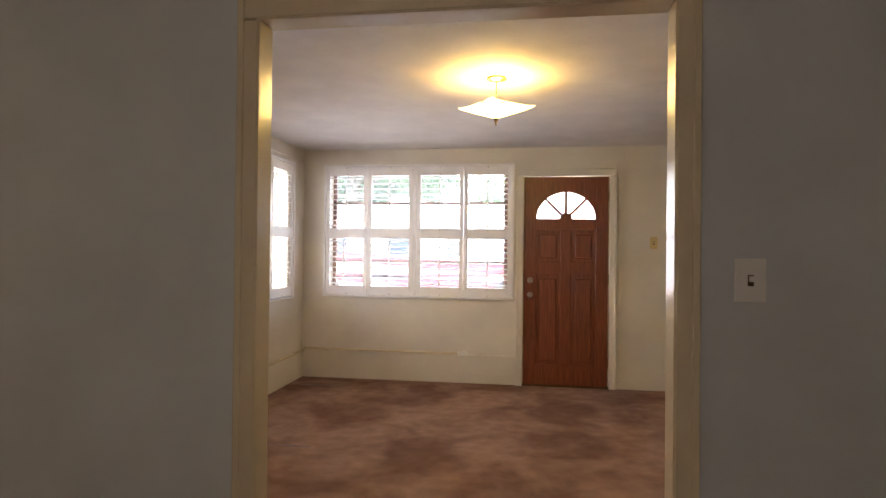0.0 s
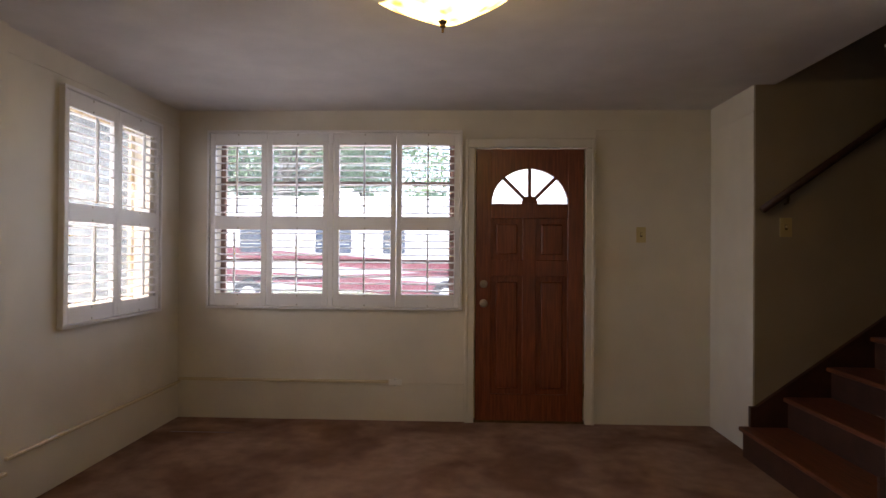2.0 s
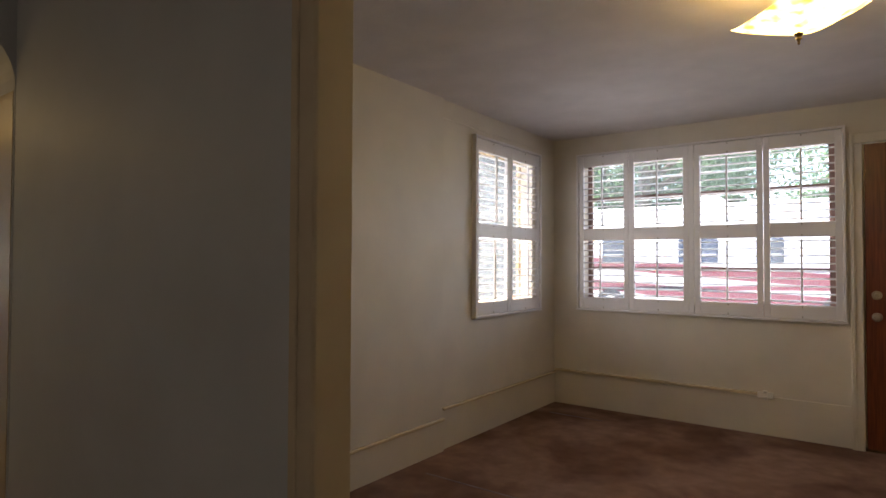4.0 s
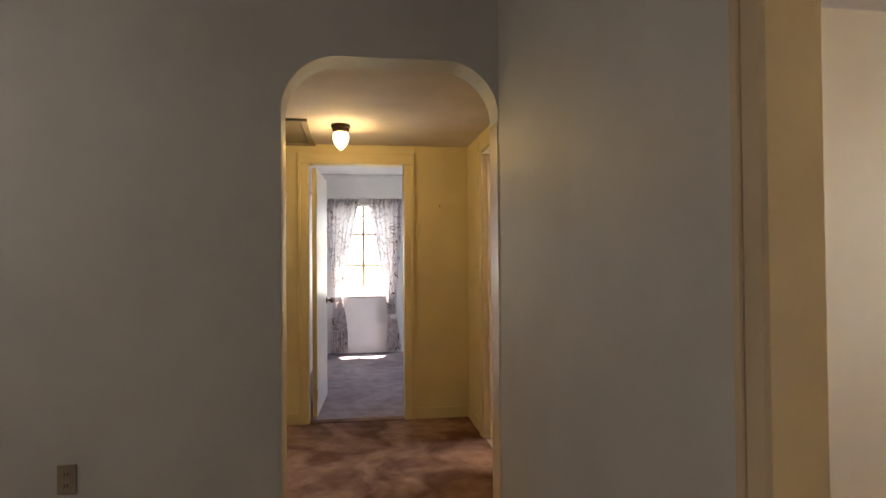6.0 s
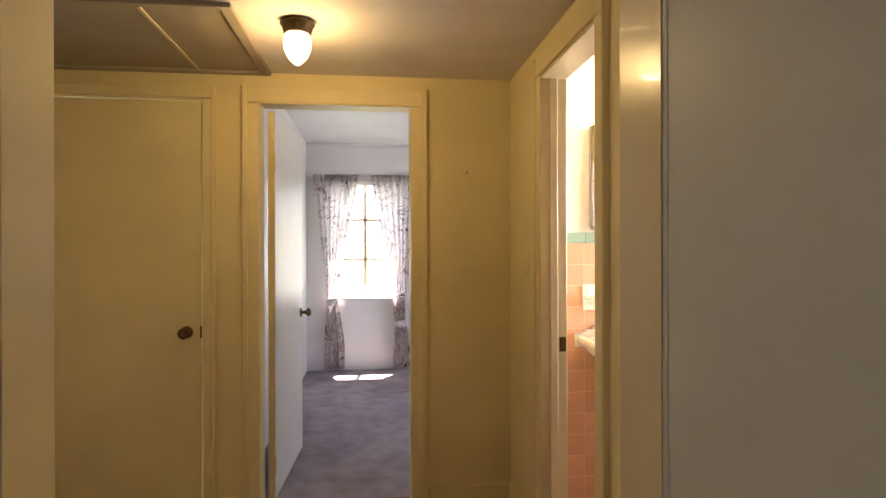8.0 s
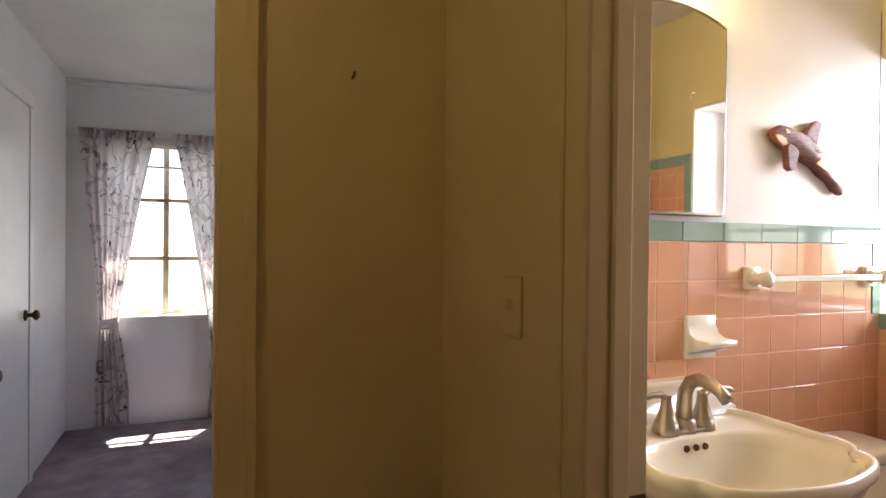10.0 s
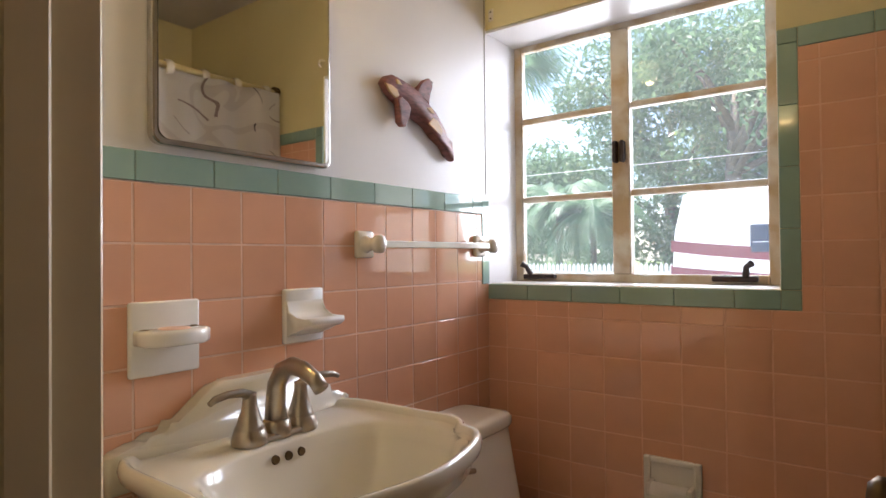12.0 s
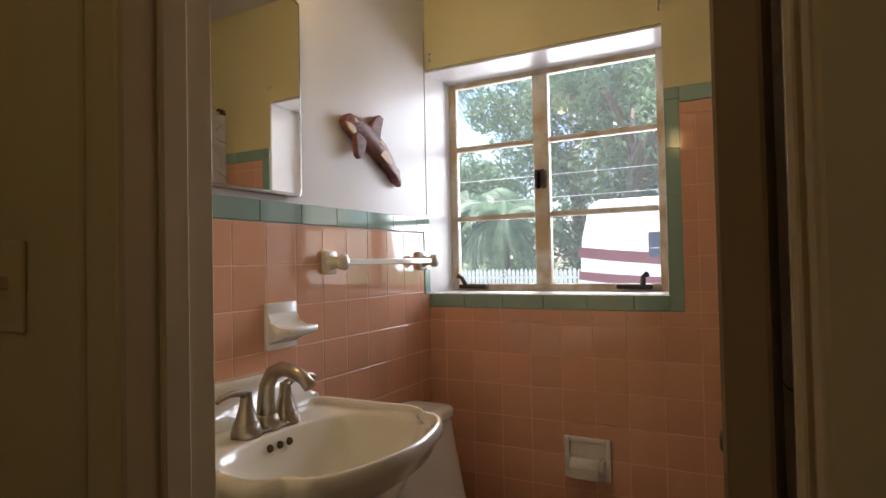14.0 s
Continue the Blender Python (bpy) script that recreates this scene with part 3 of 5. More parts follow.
def front_door():
    x0, x1, y, H = .624, 1.422, 5.385, 2.036
    top = empty("front_door", ((x0 + x1) / 2, y, 0), "closed varnished red-brown panel door with a fan light", "door")
    inv = Matrix.Translation((-(x0 + x1) / 2, -y, 0))
    cx, zb, R = (x0 + x1) / 2, 1.63, .281
    st = .115

    def P(nm, bm, m, parent=None, label=""):
        if parent is None:
            parent = top
            moved(bm, inv)
        return part(nm, bm, m, parent, label)
    # stiles and rails around the panels
    P("stile", box(x0, x0 + st, y, y + .045, .004, H, .003), M_DOOR)
    P("stile", box(x1 - st, x1, y, y + .045, .004, H, .003), M_DOOR)
    P("mid_stile", box(cx - .05, cx + .05, y + .0005, y + .0445, .21, 1.52, .003), M_DOOR)
    for a, b in ((.004, .21), (1.09, 1.21), (1.52, zb)):
        P("rail", box(x0 + st, x1 - st, y + .001, y + .044, a, b, .003), M_DOOR)
    # head with the fan opening
    pts = [(x0 + st, zb), (cx - R, zb)] + [(cx + R * math.cos(math.pi - i * math.pi / 24), zb + R * .93 * math.sin(math.pi - i * math.pi / 24)) for i in range(1, 24)] + [(cx + R, zb), (x1 - st, zb), (x1 - st, H), (x0 + st, H)]
    P("top_rail", prism(pts, 'y', y + .001, y + .044), M_DOOR)
    for a, b in ((x0 + st, cx - .05), (cx + .05, x1 - st)):
        for c, d in ((.21, 1.09), (1.21, 1.52)):
            P("panel", box(a - .002, b + .002, y + .016, y + .034, c - .002, d + .002), M_DOOR)
            P("raised_field", box(a + .035, b - .035, y + .004, y + .02, c + .04, d - .04, .011), M_DOOR)
    for ang in (45, 90, 135):
        a = radians(ang)
        bm = box(.03, R + .01, -.010, .010, -.013, .013, .003)
        moved(bm, Matrix.Translation((cx, y + .02, zb)) @ Matrix.Rotation(-a, 4, 'Y'))
        P("glazing_bar", bm, M_DOOR)
    P("hub", prism([(cx + .06 * math.cos(i * math.pi / 12), zb + .06 * math.sin(i * math.pi / 12)) for i in range(13)], 'y', y + .004, y + .036, .003), M_DOOR)
    g = P("fan_glass", prism([(cx + (R + .004) * math.cos(i * math.pi / 24), zb - .003 + (R + .004) * .93 * math.sin(i * math.pi / 24)) for i in range(25)], 'y', y + .026, y + .030), M_FAN, None, "clear fan glass")
    g.visible_shadow = False
    prof = [(0, .062), (.018, .060), (.027, .050), (.025, .038), (.011, .030), (.011, .010), (.028, .008), (.030, 0)]
    P("knob", lathe(prof, 20, Matrix.Translation((x0 + .06, y, .886)) @ pose(0, 0, 0, 90, 0, 0)), M_NICKEL, None, "worn steel knob")
    P("deadbolt", lathe([(0, .022), (.014, .022), (.016, .008), (.028, .006), (.029, 0)], 20, Matrix.Translation((x0 + .06, y, 1.03)) @ pose(0, 0, 0, 90, 0, 0)), M_NICKEL, None, "round steel deadbolt")
    for a, b in ((.606, .636), (1.410, 1.440)):
        P("stop", box(a, b, y + .046, y + .085, 0, H + .01), M_TRIM)
    P("stop_head", box(.636, 1.410, y + .046, y + .085, H - .02, H + .01), M_TRIM)
    P("threshold", box(.606, 1.440, y - .003, y + .16, -.15, .016, .004), M_BRONZE)
    for z in (.25, 1.05, 1.85):
        P("hinge", box(x1 - .002, x1 + .006, y - .012, y + .004, z - .05, z + .05, .002), M_BRASS)


front_door()

LOUVRES = {}


def shutters(name, axis, origin, width, height, panels, label):
    """Plantation shutters in a frame: each panel with stiles, three rails, two banks of louvres and tilt rods.
    Built across x with the room towards -y, then turned for the side wall."""
    turn = pose(*origin, 0, 0, 0 if axis == 'y' else 90)
    top = empty(name, (0, 0, 0), label, "window shutters", "", "front room shutters")
    top.matrix_world = turn
    f = .018
    for nm, b in (("frame_head", (-f, width + f, height, height + f)), ("frame_sill", (-f - .004, width + f + .004, -f, 0))):
        part(nm, box(b[0], b[1], -.045, .03, b[2], b[3], .003), M_WHITE, top)
    for a in (-f, width):
        part("frame_side", box(a, a + f, -.045, .03, 0, height, .003), M_WHITE, top)
    if panels == 4:
        k = width / 1.896
        bounds = [(0, .436 * k), (.436 * k, .906 * k), (.945 * k, 1.4185 * k), (1.4185 * k, width)]
        part("centre_post", box(.908 * k, .943 * k, -.034, .002, .002, height - .002, .003), M_WHITE, top)
    else:
        bounds = [(0, width / 2), (width / 2, width)]
    st, rails = .040, (.0, height * .0735, height * .4415, height * .5205, height * .929, height)
    for i, (p0, p1) in enumerate(bounds):
        x0, x1 = p0 + .002, p1 - .002
        pan = part("shutter_panel", box(x0, x0 + st, -.03, .0, .003, height - .003, .003), M_WHITE, top)
        part("stile", box(x1 - st, x1, -.03, 0, .003, height - .003, .003), M_WHITE, pan)
        for a, b in ((rails[0] + .003, rails[1]), (rails[2], rails[3]), (rails[4], rails[5] - .003)):
            part("rail", box(x0 + st, x1 - st, -.029, -.001, a, b, .002), M_WHITE, pan)
            for z in (a + .012, b - .012):
                part("rod_catch", box((x0 + x1) / 2 - .004, (x0 + x1) / 2 + .004, -.0305, -.028, z - .005, z + .005), M_HATCH, pan, "small dark rod catch")
        for bank, (lo, hi) in enumerate(((rails[1], rails[2]), (rails[3], rails[4]))):
            n = round((hi - lo) / .0535)
            w = round(x1 - x0 - 2 * st - .004, 4)
            if w not in LOUVRES:
                LOUVRES[w] = finish("louvre", prism([(-.031, 0), (-.02, .0042), (0, .0055), (.02, .0042), (.031, 0), (.02, -.0042), (0, -.0055), (-.02, -.0042)], 'x', 0, w), M_WHITE)
            for k in range(n):
                z = lo + (k + .5) * (hi - lo) / n
                o = new("louvre", LOUVRES[w])
                o.parent = pan
                o.matrix_local = pose(x0 + st + .002, -.012, z, 5 + 2.5 * math.sin(i * 2.1 + bank * 1.3))
            xr = (x0 + x1) / 2 + (-.018 if (i, bank) == (0, 0) else .0)
            part("tilt_rod", box(xr - .006, xr + .006, -.062, -.044, lo + .012, hi - .018, .002), M_WHITE, pan)
        for z in (.10, height * .48, height - .16):
            part("hinge", box(x0 - .004 if i % 2 == 0 else x1 - .002, x0 + .004 if i % 2 == 0 else x1 + .004, -.036, -.028, z - .03, z + .03, .001), M_SWITCH, pan)
    return top


shutters("window_shutters", 'y', (-1.392, 5.40, .848), 1.896, 1.309, 4, "white plantation shutters with open louvres over the front window")
shutters("window_shutters", 'x', (-1.65, 4.085, .852), .985, 1.29, 2, "white plantation shutters with open louvres over the side window")


def sash(name, axis, w, u0, u1, z0, z1, cols, rails, material, label):
    """A glazed outer window: frame, bars and panes."""
    top = empty(name, (0, 0, 0), label, "window", "structure")

    def b(nm, a0, a1, c0, c1, d=.03):
        part(nm, box(*((a0, a1, w, w + d) if axis == 'y' else (w - d, w, a0, a1)), c0, c1, .003), material, top)
    b("frame", u0, u0 + .04, z0, z1)
    b("frame", u1 - .04, u1, z0, z1)
    b("frame", u0 + .04, u1 - .04, z0, z0 + .04)
    b("frame", u0 + .04, u1 - .04, z1 - .04, z1)
    for i in range(1, cols):
        u = u0 + (u1 - u0) * i / cols
        b("mullion", u - .02, u + .02, z0 + .04, z1 - .04, .028)
    for z in rails:
        b("rail", u0 + .04, u1 - .04, z - .016, z + .016, .026)
    edges = [u0 + (u1 - u0) * i / cols for i in range(cols + 1)]
    for a, c in zip(edges, edges[1:]):
        g = part("pane", box(*((a + .01, c - .01, w + .012, w + .015) if axis == 'y' else (w - .015, w - .012, a + .01, c - .01)), z0 + .02, z1 - .02), M_GLASS, top)
        g.visible_shadow = False


sash("window_front", 'y', 5.50, -1.36, .46, .90, 2.12, 2, (1.19, 1.79), M_SASH, "brown wooden window behind the shutters")
sash("window_side", 'x', -1.75, 4.09, 4.98, .90, 2.10, 1, (1.5,), M_STEELSASH, "cream window behind the shutters")

# ceiling light: square painted glass bowl on a brass rod
cl = empty("ceiling_light", (.46, 3.09, ZF), "lit square painted-glass ceiling bowl with yellow and orange pattern", "ceiling light")


def bowl():
    bm = bmesh.new()
    n, s = 14, .165
    verts = {}
    for i in range(n + 1):
        for j in range(n + 1):
            u, v = 2 * i / n - 1, 2 * j / n - 1
            r = max(abs(u), abs(v))
            k = 1 - .03 * (1 - r)
            z = -.245 + .062 * (u ** 4 + v ** 4 + .0004) ** .25
            verts[i, j] = bm.verts.new((u * s * k, v * s * k, z))
    for i in range(n):
        for j in range(n):
            bm.faces.new((verts[i, j], verts[i + 1, j], verts[i + 1, j + 1], verts[i, j + 1]))
    bmesh.ops.solidify(bm, geom=bm.faces[:], thickness=.005)
    return moved(bm, pose(0, 0, 0, 0, 0, 42))


sh = part("shade", bowl(), M_BOWL, cl, "glowing painted glass shade", True)
sh.visible_shadow = False
part("canopy", lathe([(0, 0), (.06, 0), (.062, -.012), (.03, -.022), (0, -.022)], 24), M_BRASS, cl, "brass canopy")
part("finial", lathe([(0, -.285), (.004, -.283), (.005, -.268), (.012, -.262), (.008, -.256), (.014, -.248), (.016, -.243), (.004, -.24), (0, -.24)], 16), M_BRONZE, cl, "turned dark brass finial")
part("rod", tube([(0, 0, -.02), (0, 0, -.245)], .004, 8), M_BRASS, cl)

# stairs
stairs = empty("stairs", (2.26, 4.17, 0), "dark red-brown wooden stairs rising between walls", "stairs", "structure")
for i in range(11):
    x, z = 2.29 + i * .262, .19 * (i + 1)
    part("tread", moved(box(x - .03, x + .275, 3.592, 4.748, z - .028, z, .008, seg=2), Matrix.Translation((-2.26, -4.17, 0))), M_STAIR, stairs, "worn varnished tread" if i == 0 else "")
    part("riser", moved(box(x, x + .02, 3.594, 4.746, z - .19, z - .028), Matrix.Translation((-2.26, -4.17, 0))), M_RISER, stairs)
sk = [(2.325, .19), (2.325, .315), (2.36, .315), (5.2, .315 + 2.84 * .725), (5.2, .19 + 2.875 * .725 - .3), (2.62, .19)]
part("skirt_board", moved(prism(sk, 'y', 4.722, 4.75), Matrix.Translation((-2.26, -4.17, 0))), M_RISER, stairs, "dark skirting board")
part("skirt_board", moved(prism(sk, 'y', 3.589, 3.606), Matrix.Translation((-2.26, -4.17, 0))), M_RISER, stairs)
hr = empty("handrail", (2.38, 4.70, 1.54), "dark round wooden handrail on brackets along the stair wall", "handrail")
part("rail", tube([(0, 0, 0), (.35, 0, .254), (1.2, 0, .87), (2.6, 0, 1.886)], .024, 12), M_RISER, hr, "", True)
for x in (.16, 1.5):
    part("bracket", tube([(x, .045, x * .725 - .075), (x, .01, x * .725 - .07), (x, 0, x * .725 - .02)], .008, 8), M_BRONZE, hr, "small dark metal bracket")

# ---------------- hall things ----------------
KNOB = [(0, .066), (.017, .064), (.027, .054), (.026, .044), (.012, .034), (.010, .010), (.028, .008), (.030, 0)]


def knob_on(parent, m, material, label):
    return part("knob", lathe(KNOB, 20, m), material, parent, label, True)


cd = empty("closet_door", (-4.07, -.235, 0), "closed flat yellow cream closet door with a bronze knob", "door")
part("leaf", moved(box(-4.095, -4.058, -.585, .120, .012, 2.028, .003), Matrix.Translation((4.07, .235, 0))), M_HALL, cd)
knob_on(cd, Matrix.Translation((.012, .285, .90)) @ pose(0, 0, 0, 0, 90, 0), M_BRONZE, "dark bronze knob")
part("latch_plate", box(.010, .014, .348, .356, .87, .93), M_BRONZE, cd)

bd = empty("bedroom_door", (-4.165, .435, 0), "open flat white bedroom door with a bronze knob", "door")
bd.rotation_euler = (0, 0, radians(-3))
part("leaf", box(-.80, 0, -.018, .018, .02, 2.008, .003), M_WHITE, bd)
part("edge_paint", box(-.002, .003, -.017, .017, .02, 2.008), M_HALL, bd, "yellow painted door edge")
knob_on(bd, Matrix.Translation((-.735, .018, .90)) @ pose(0, 0, 0, -90, 0, 0), M_BRONZE, "bronze knob")
for z in (.2, 1.75):
    part("hinge", box(-.004, .016, .012, .024, z - .045, z + .045, .002), M_HALL, bd)

wd = empty("wardrobe_door", (-6.1, .25, 0), "closed white door in the bedroom wall with a dark knob", "door")
part("leaf", box(-.38, .38, 0, .012, .01, 2.02, .002), M_WHITE, wd)
part("casing", box(-.46, -.385, 0, .018, 0, 2.03, .003), M_WHITE, wd)
part("casing", box(.385, .46, 0, .018, 0, 2.03, .003), M_WHITE, wd)
part("casing_head", box(-.46, .46, 0, .018, 2.032, 2.10, .003), M_WHITE, wd)
knob_on(wd, Matrix.Translation((-.31, .012, .92)) @ pose(0, 0, 0, -90, 0, 0), M_BRONZE, "dark knob")

ha = empty("attic_hatch", (-3.66, .11, ZH), "framed grey attic hatch panel in the hall ceiling", "attic hatch")
part("panel", box(-.35, .395, -.70, .30, -.006, .002), M_HATCH, ha)
for a in ((-.392, .435, .30, .345), (-.392, .435, -.745, -.70), (.395, .435, -.70, .30), (-.392, -.35, -.70, .30)):
    part("frame", box(*a, -.018, 0, .004), M_HATCH, ha, "worn grey frame moulding")
part("batten", box(-.35, .395, .005, .020, -.011, -.005), M_TRIM, ha)
cv = empty("ceiling_vent", (-2.80, .17, ZH), "white ceiling vent grille in the hall", "vent")
for a, b in (((-.115, .115, .155, .19), 0), ((-.115, .115, -.19, -.155), 0), ((-.115, -.08, -.155, .155), 0), ((.08, .115, -.155, .155), 0)):
    part("frame", box(*a, -.022, 0, .008), M_WHITE, cv)
part("throat", box(-.08, .08, -.155, .155, -.003, 0), M_HATCH, cv, "dark duct behind the slats")
for k in range(5):
    part("slat", moved(box(-.013, .013, -.153, .153, -.0015, .0015), pose(-.06 + k * .03, 0, -.012, 0, 30)), M_WHITE, cv)

hl = empty("hall_light", (-3.38, .665, ZH), "lit opal glass acorn lamp on a bronze ceiling cap", "ceiling light")
part("cap", lathe([(0, 0), (.062, 0), (.066, -.012), (.058, -.022), (.052, -.045), (.046, -.05), (0, -.05)], 28), M_BRONZE, hl, "dark bronze cap", True)
gb = part("globe", lathe([(.042, -.046), (.050, -.06), (.053, -.085), (.049, -.11), (.036, -.138), (.018, -.158), (.006, -.167), (0, -.169)], 28), M_GLOBE, hl, "glowing opal glass", True)
gb.visible_shadow = False
thing("wall_nail", tube([(-4.06, 1.43, 1.69), (-4.04, 1.43, 1.695), (-4.037, 1.43, 1.70)], .003, 6), M_BRONZE, "small rusty nail in the yellow hall wall", "nail")


# ---------------- curtains ----------------
def fabric(name, base, thin=.22, grey=.72, ink=1.0, scale=1.0):
    m = bpy.data.materials.new(name)
    m.use_nodes = True
    t = m.node_tree
    b = t.nodes["Principled BSDF"]
    b.inputs["Roughness"].default_value = .8
    tc = t.nodes.new("ShaderNodeTexCoord")

    def band(size, dist, width, offset):
        mp = t.nodes.new("ShaderNodeMapping")
        mp.inputs["Location"].default_value = (offset, offset * 2, offset)
        t.links.new(tc.outputs["Object"], mp.inputs["Vector"])
        n = t.nodes.new("ShaderNodeTexNoise")
        n.inputs["Scale"].default_value, n.inputs["Detail"].default_value, n.inputs["Distortion"].default_value = size * scale, 0, dist
        t.links.new(mp.outputs[0], n.inputs["Vector"])
        s = t.nodes.new("ShaderNodeMath")
        s.operation = 'SUBTRACT'
        t.links.new(n.outputs["Fac"], s.inputs[0])
        s.inputs[1].default_value = .5
        a = t.nodes.new("ShaderNodeMath")
        a.operation = 'ABSOLUTE'
        t.links.new(s.outputs[0], a.inputs[0])
        c = t.nodes.new("ShaderNodeMath")
        c.operation = 'LESS_THAN'
        t.links.new(a.outputs[0], c.inputs[0])
        c.inputs[1].default_value = width
        return c.outputs[0]

    def both(p, q):
        x = t.nodes.new("ShaderNodeMath")
        x.operation = 'MULTIPLY'
        t.links.new(p, x.inputs[0])
        t.links.new(q, x.inputs[1])
        return x.outputs[0]

    def over(under, fac, color):
        x = t.nodes.new("ShaderNodeMix")
        x.data_type = 'RGBA'
        t.links.new(fac, x.inputs["Factor"])
        if isinstance(under, tuple):
            x.inputs["A"].default_value = (*under, 1)
        else:
            t.links.new(under, x.inputs["A"])
        x.inputs["B"].default_value = (*color, 1)
        return x.outputs["Result"]
    c = over(base, band(4, 1.0, .035, 3.1), (base[0] * grey, base[1] * grey * .98, base[2] * grey * .98))
    c = over(c, both(band(5, .8, .016 * ink, 8.7), band(6, 0, .09, 1.3)), (.36, .28, .28))
    c = over(c, both(band(5, .6, .009 * ink, 5.2), band(7, 0, .10, 11.0)), (.03, .02, .03))
    t.links.new(c, b.inputs["Base Color"])
    tl = t.nodes.new("ShaderNodeBsdfTranslucent")
    t.links.new(c, tl.inputs["Color"])
    mx = t.nodes.new("ShaderNodeMixShader")
    mx.inputs[0].default_value = thin
    t.links.new(b.outputs[0], mx.inputs[1])
    t.links.new(tl.outputs[0], mx.inputs[2])
    t.links.new(mx.outputs[0], t.nodes["Material Output"].inputs["Surface"])
    return m


M_CURTAIN = fabric("printed_sheer_fabric", (.78, .73, .74), .16, .74, 1.0, 1.3)
M_SHOWER = fabric("printed_shower_fabric", (.86, .84, .82), .42, .88, .42, .75)


def drape(u_of, z0, z1, depth, folds, nu=70, nz=40, seed=1, axis='x', thick=.0016, lean=0.0):
    """A folded cloth: u_of(s, z) gives where along the wall the cloth's share s lies at height z; folds run out along axis."""
    bm = bmesh.new()
    rnd = random.Random(seed)
    ph = [rnd.uniform(0, 6.3) for _ in range(4)]
    grid = []
    for k in range(nz + 1):
        z = z0 + (z1 - z0) * k / nz
        row = []
        for i in range(nu + 1):
            s = i / nu
            d = depth * (.6 * math.sin(s * folds * 6.283 + ph[0] + .5 * math.sin(z * 2 + ph[1])) + .4 * math.sin(s * folds * 3.9 + ph[2] + z * .7))
            d -= lean * max(0.0, (s - .62) / .38) ** 1.5 * (1.2 - .25 * z)
            u = u_of(s, z)
            row.append(bm.verts.new((d, u, z) if axis == 'x' else (u, d, z)))
        grid.append(row)
    for a, b in zip(grid, grid[1:]):
        for i in range(nu):
            bm.faces.new((a[i], a[i + 1], b[i + 1], b[i]))
    bmesh.ops.solidify(bm, geom=bm.faces[:], thickness=thick)
    return bm


def bed_curtain(name, y_top0, y_top1, y_tie, zt, seed):
    top = empty(name, (-7.37, 0, 0), "tied-back sheer white curtain with dark printed swirls", "curtain", "", "bedroom curtains")

    def u(s, z):
        open_u = y_top0 + (y_top1 - y_top0) * s
        if z < zt:
            k = min(1, (zt - z) / .45) ** .7
            return y_tie + .02 * k + (s - .5) * (.11 + .10 * k)
        k = min(1, (z - zt) / (2.02 - zt)) ** 1.15
        return (1 - k) * (y_tie + (s - .5) * .11) + k * open_u
    part("cloth", drape(u, .03, 2.07, .022, 7, seed=seed), M_CURTAIN, top, "", True)
    part("header", drape(lambda s, z: y_top0 - .01 + (y_top1 - y_top0 + .02) * s, 2.02, 2.09, .026, 11, 70, 4, seed + 5), M_CURTAIN, top, "gathered curtain header", True)
    part("tieback", moved(lathe([(.052, -.035), (.058, 0), (.052, .035), (.048, .035), (.054, 0), (.048, -.035), (.052, -.035)], 24), pose(0, y_tie, zt, 8) @ Matrix.Diagonal((.7, 1.1, 1, 1))), M_CURTAIN, top, "matching cloth tieback", True)
    return top


bed_curtain("bedroom_curtain", .34, .80, .525, .74, 1)
bed_curtain("bedroom_curtain", .94, 1.42, 1.245, .50, 2)
rod = thing("curtain_rod", tube([(-7.385, .30, 2.055), (-7.385, 1.46, 2.055)], .008, 10), M_WHITE, "thin white curtain rod over the bedroom window", "curtain rod")
bl = empty("window_blind", (-7.47, .87, 0), "raised white slatted blind at the head of the bedroom window", "blind")
for k in range(9):
    part("slat", moved(box(-.012, .012, -.38, .38, -.0012, .0012), pose(0, 0, 2.02 - k * .017, 0, 12)), M_WHITE, bl)
part("head_rail", box(-.015, .015, -.39, .39, 2.022, 2.04), M_WHITE, bl)
part("bottom_rail", box(-.012, .012, -.385, .385, 1.845, 1.862), M_WHITE, bl)
sash("window_bedroom", 'x', -7.56, .47, 1.27, .77, 2.04, 2, (1.19, 1.62), M_STEELSASH, "unseen cream steel window added for bedroom daylight in the bedroom")
thing("window_sill_bedroom", box(-7.56, -7.43, .45, 1.29, .755, .775, .004), M_WHITE, "white window sill", "window sill", "structure")
# unseen window added around the bedroom side fill
sash("added_window_bedroom_north", 'y', 3.46, -6.4, -5.2, .8, 2.0, 2, (1.2, 1.6), M_STEELSASH, "unseen cream steel window added for bedroom daylight")


# ---------------- bathroom things ----------------
XW, YN = -3.992, 3.20     # tiled wall faces


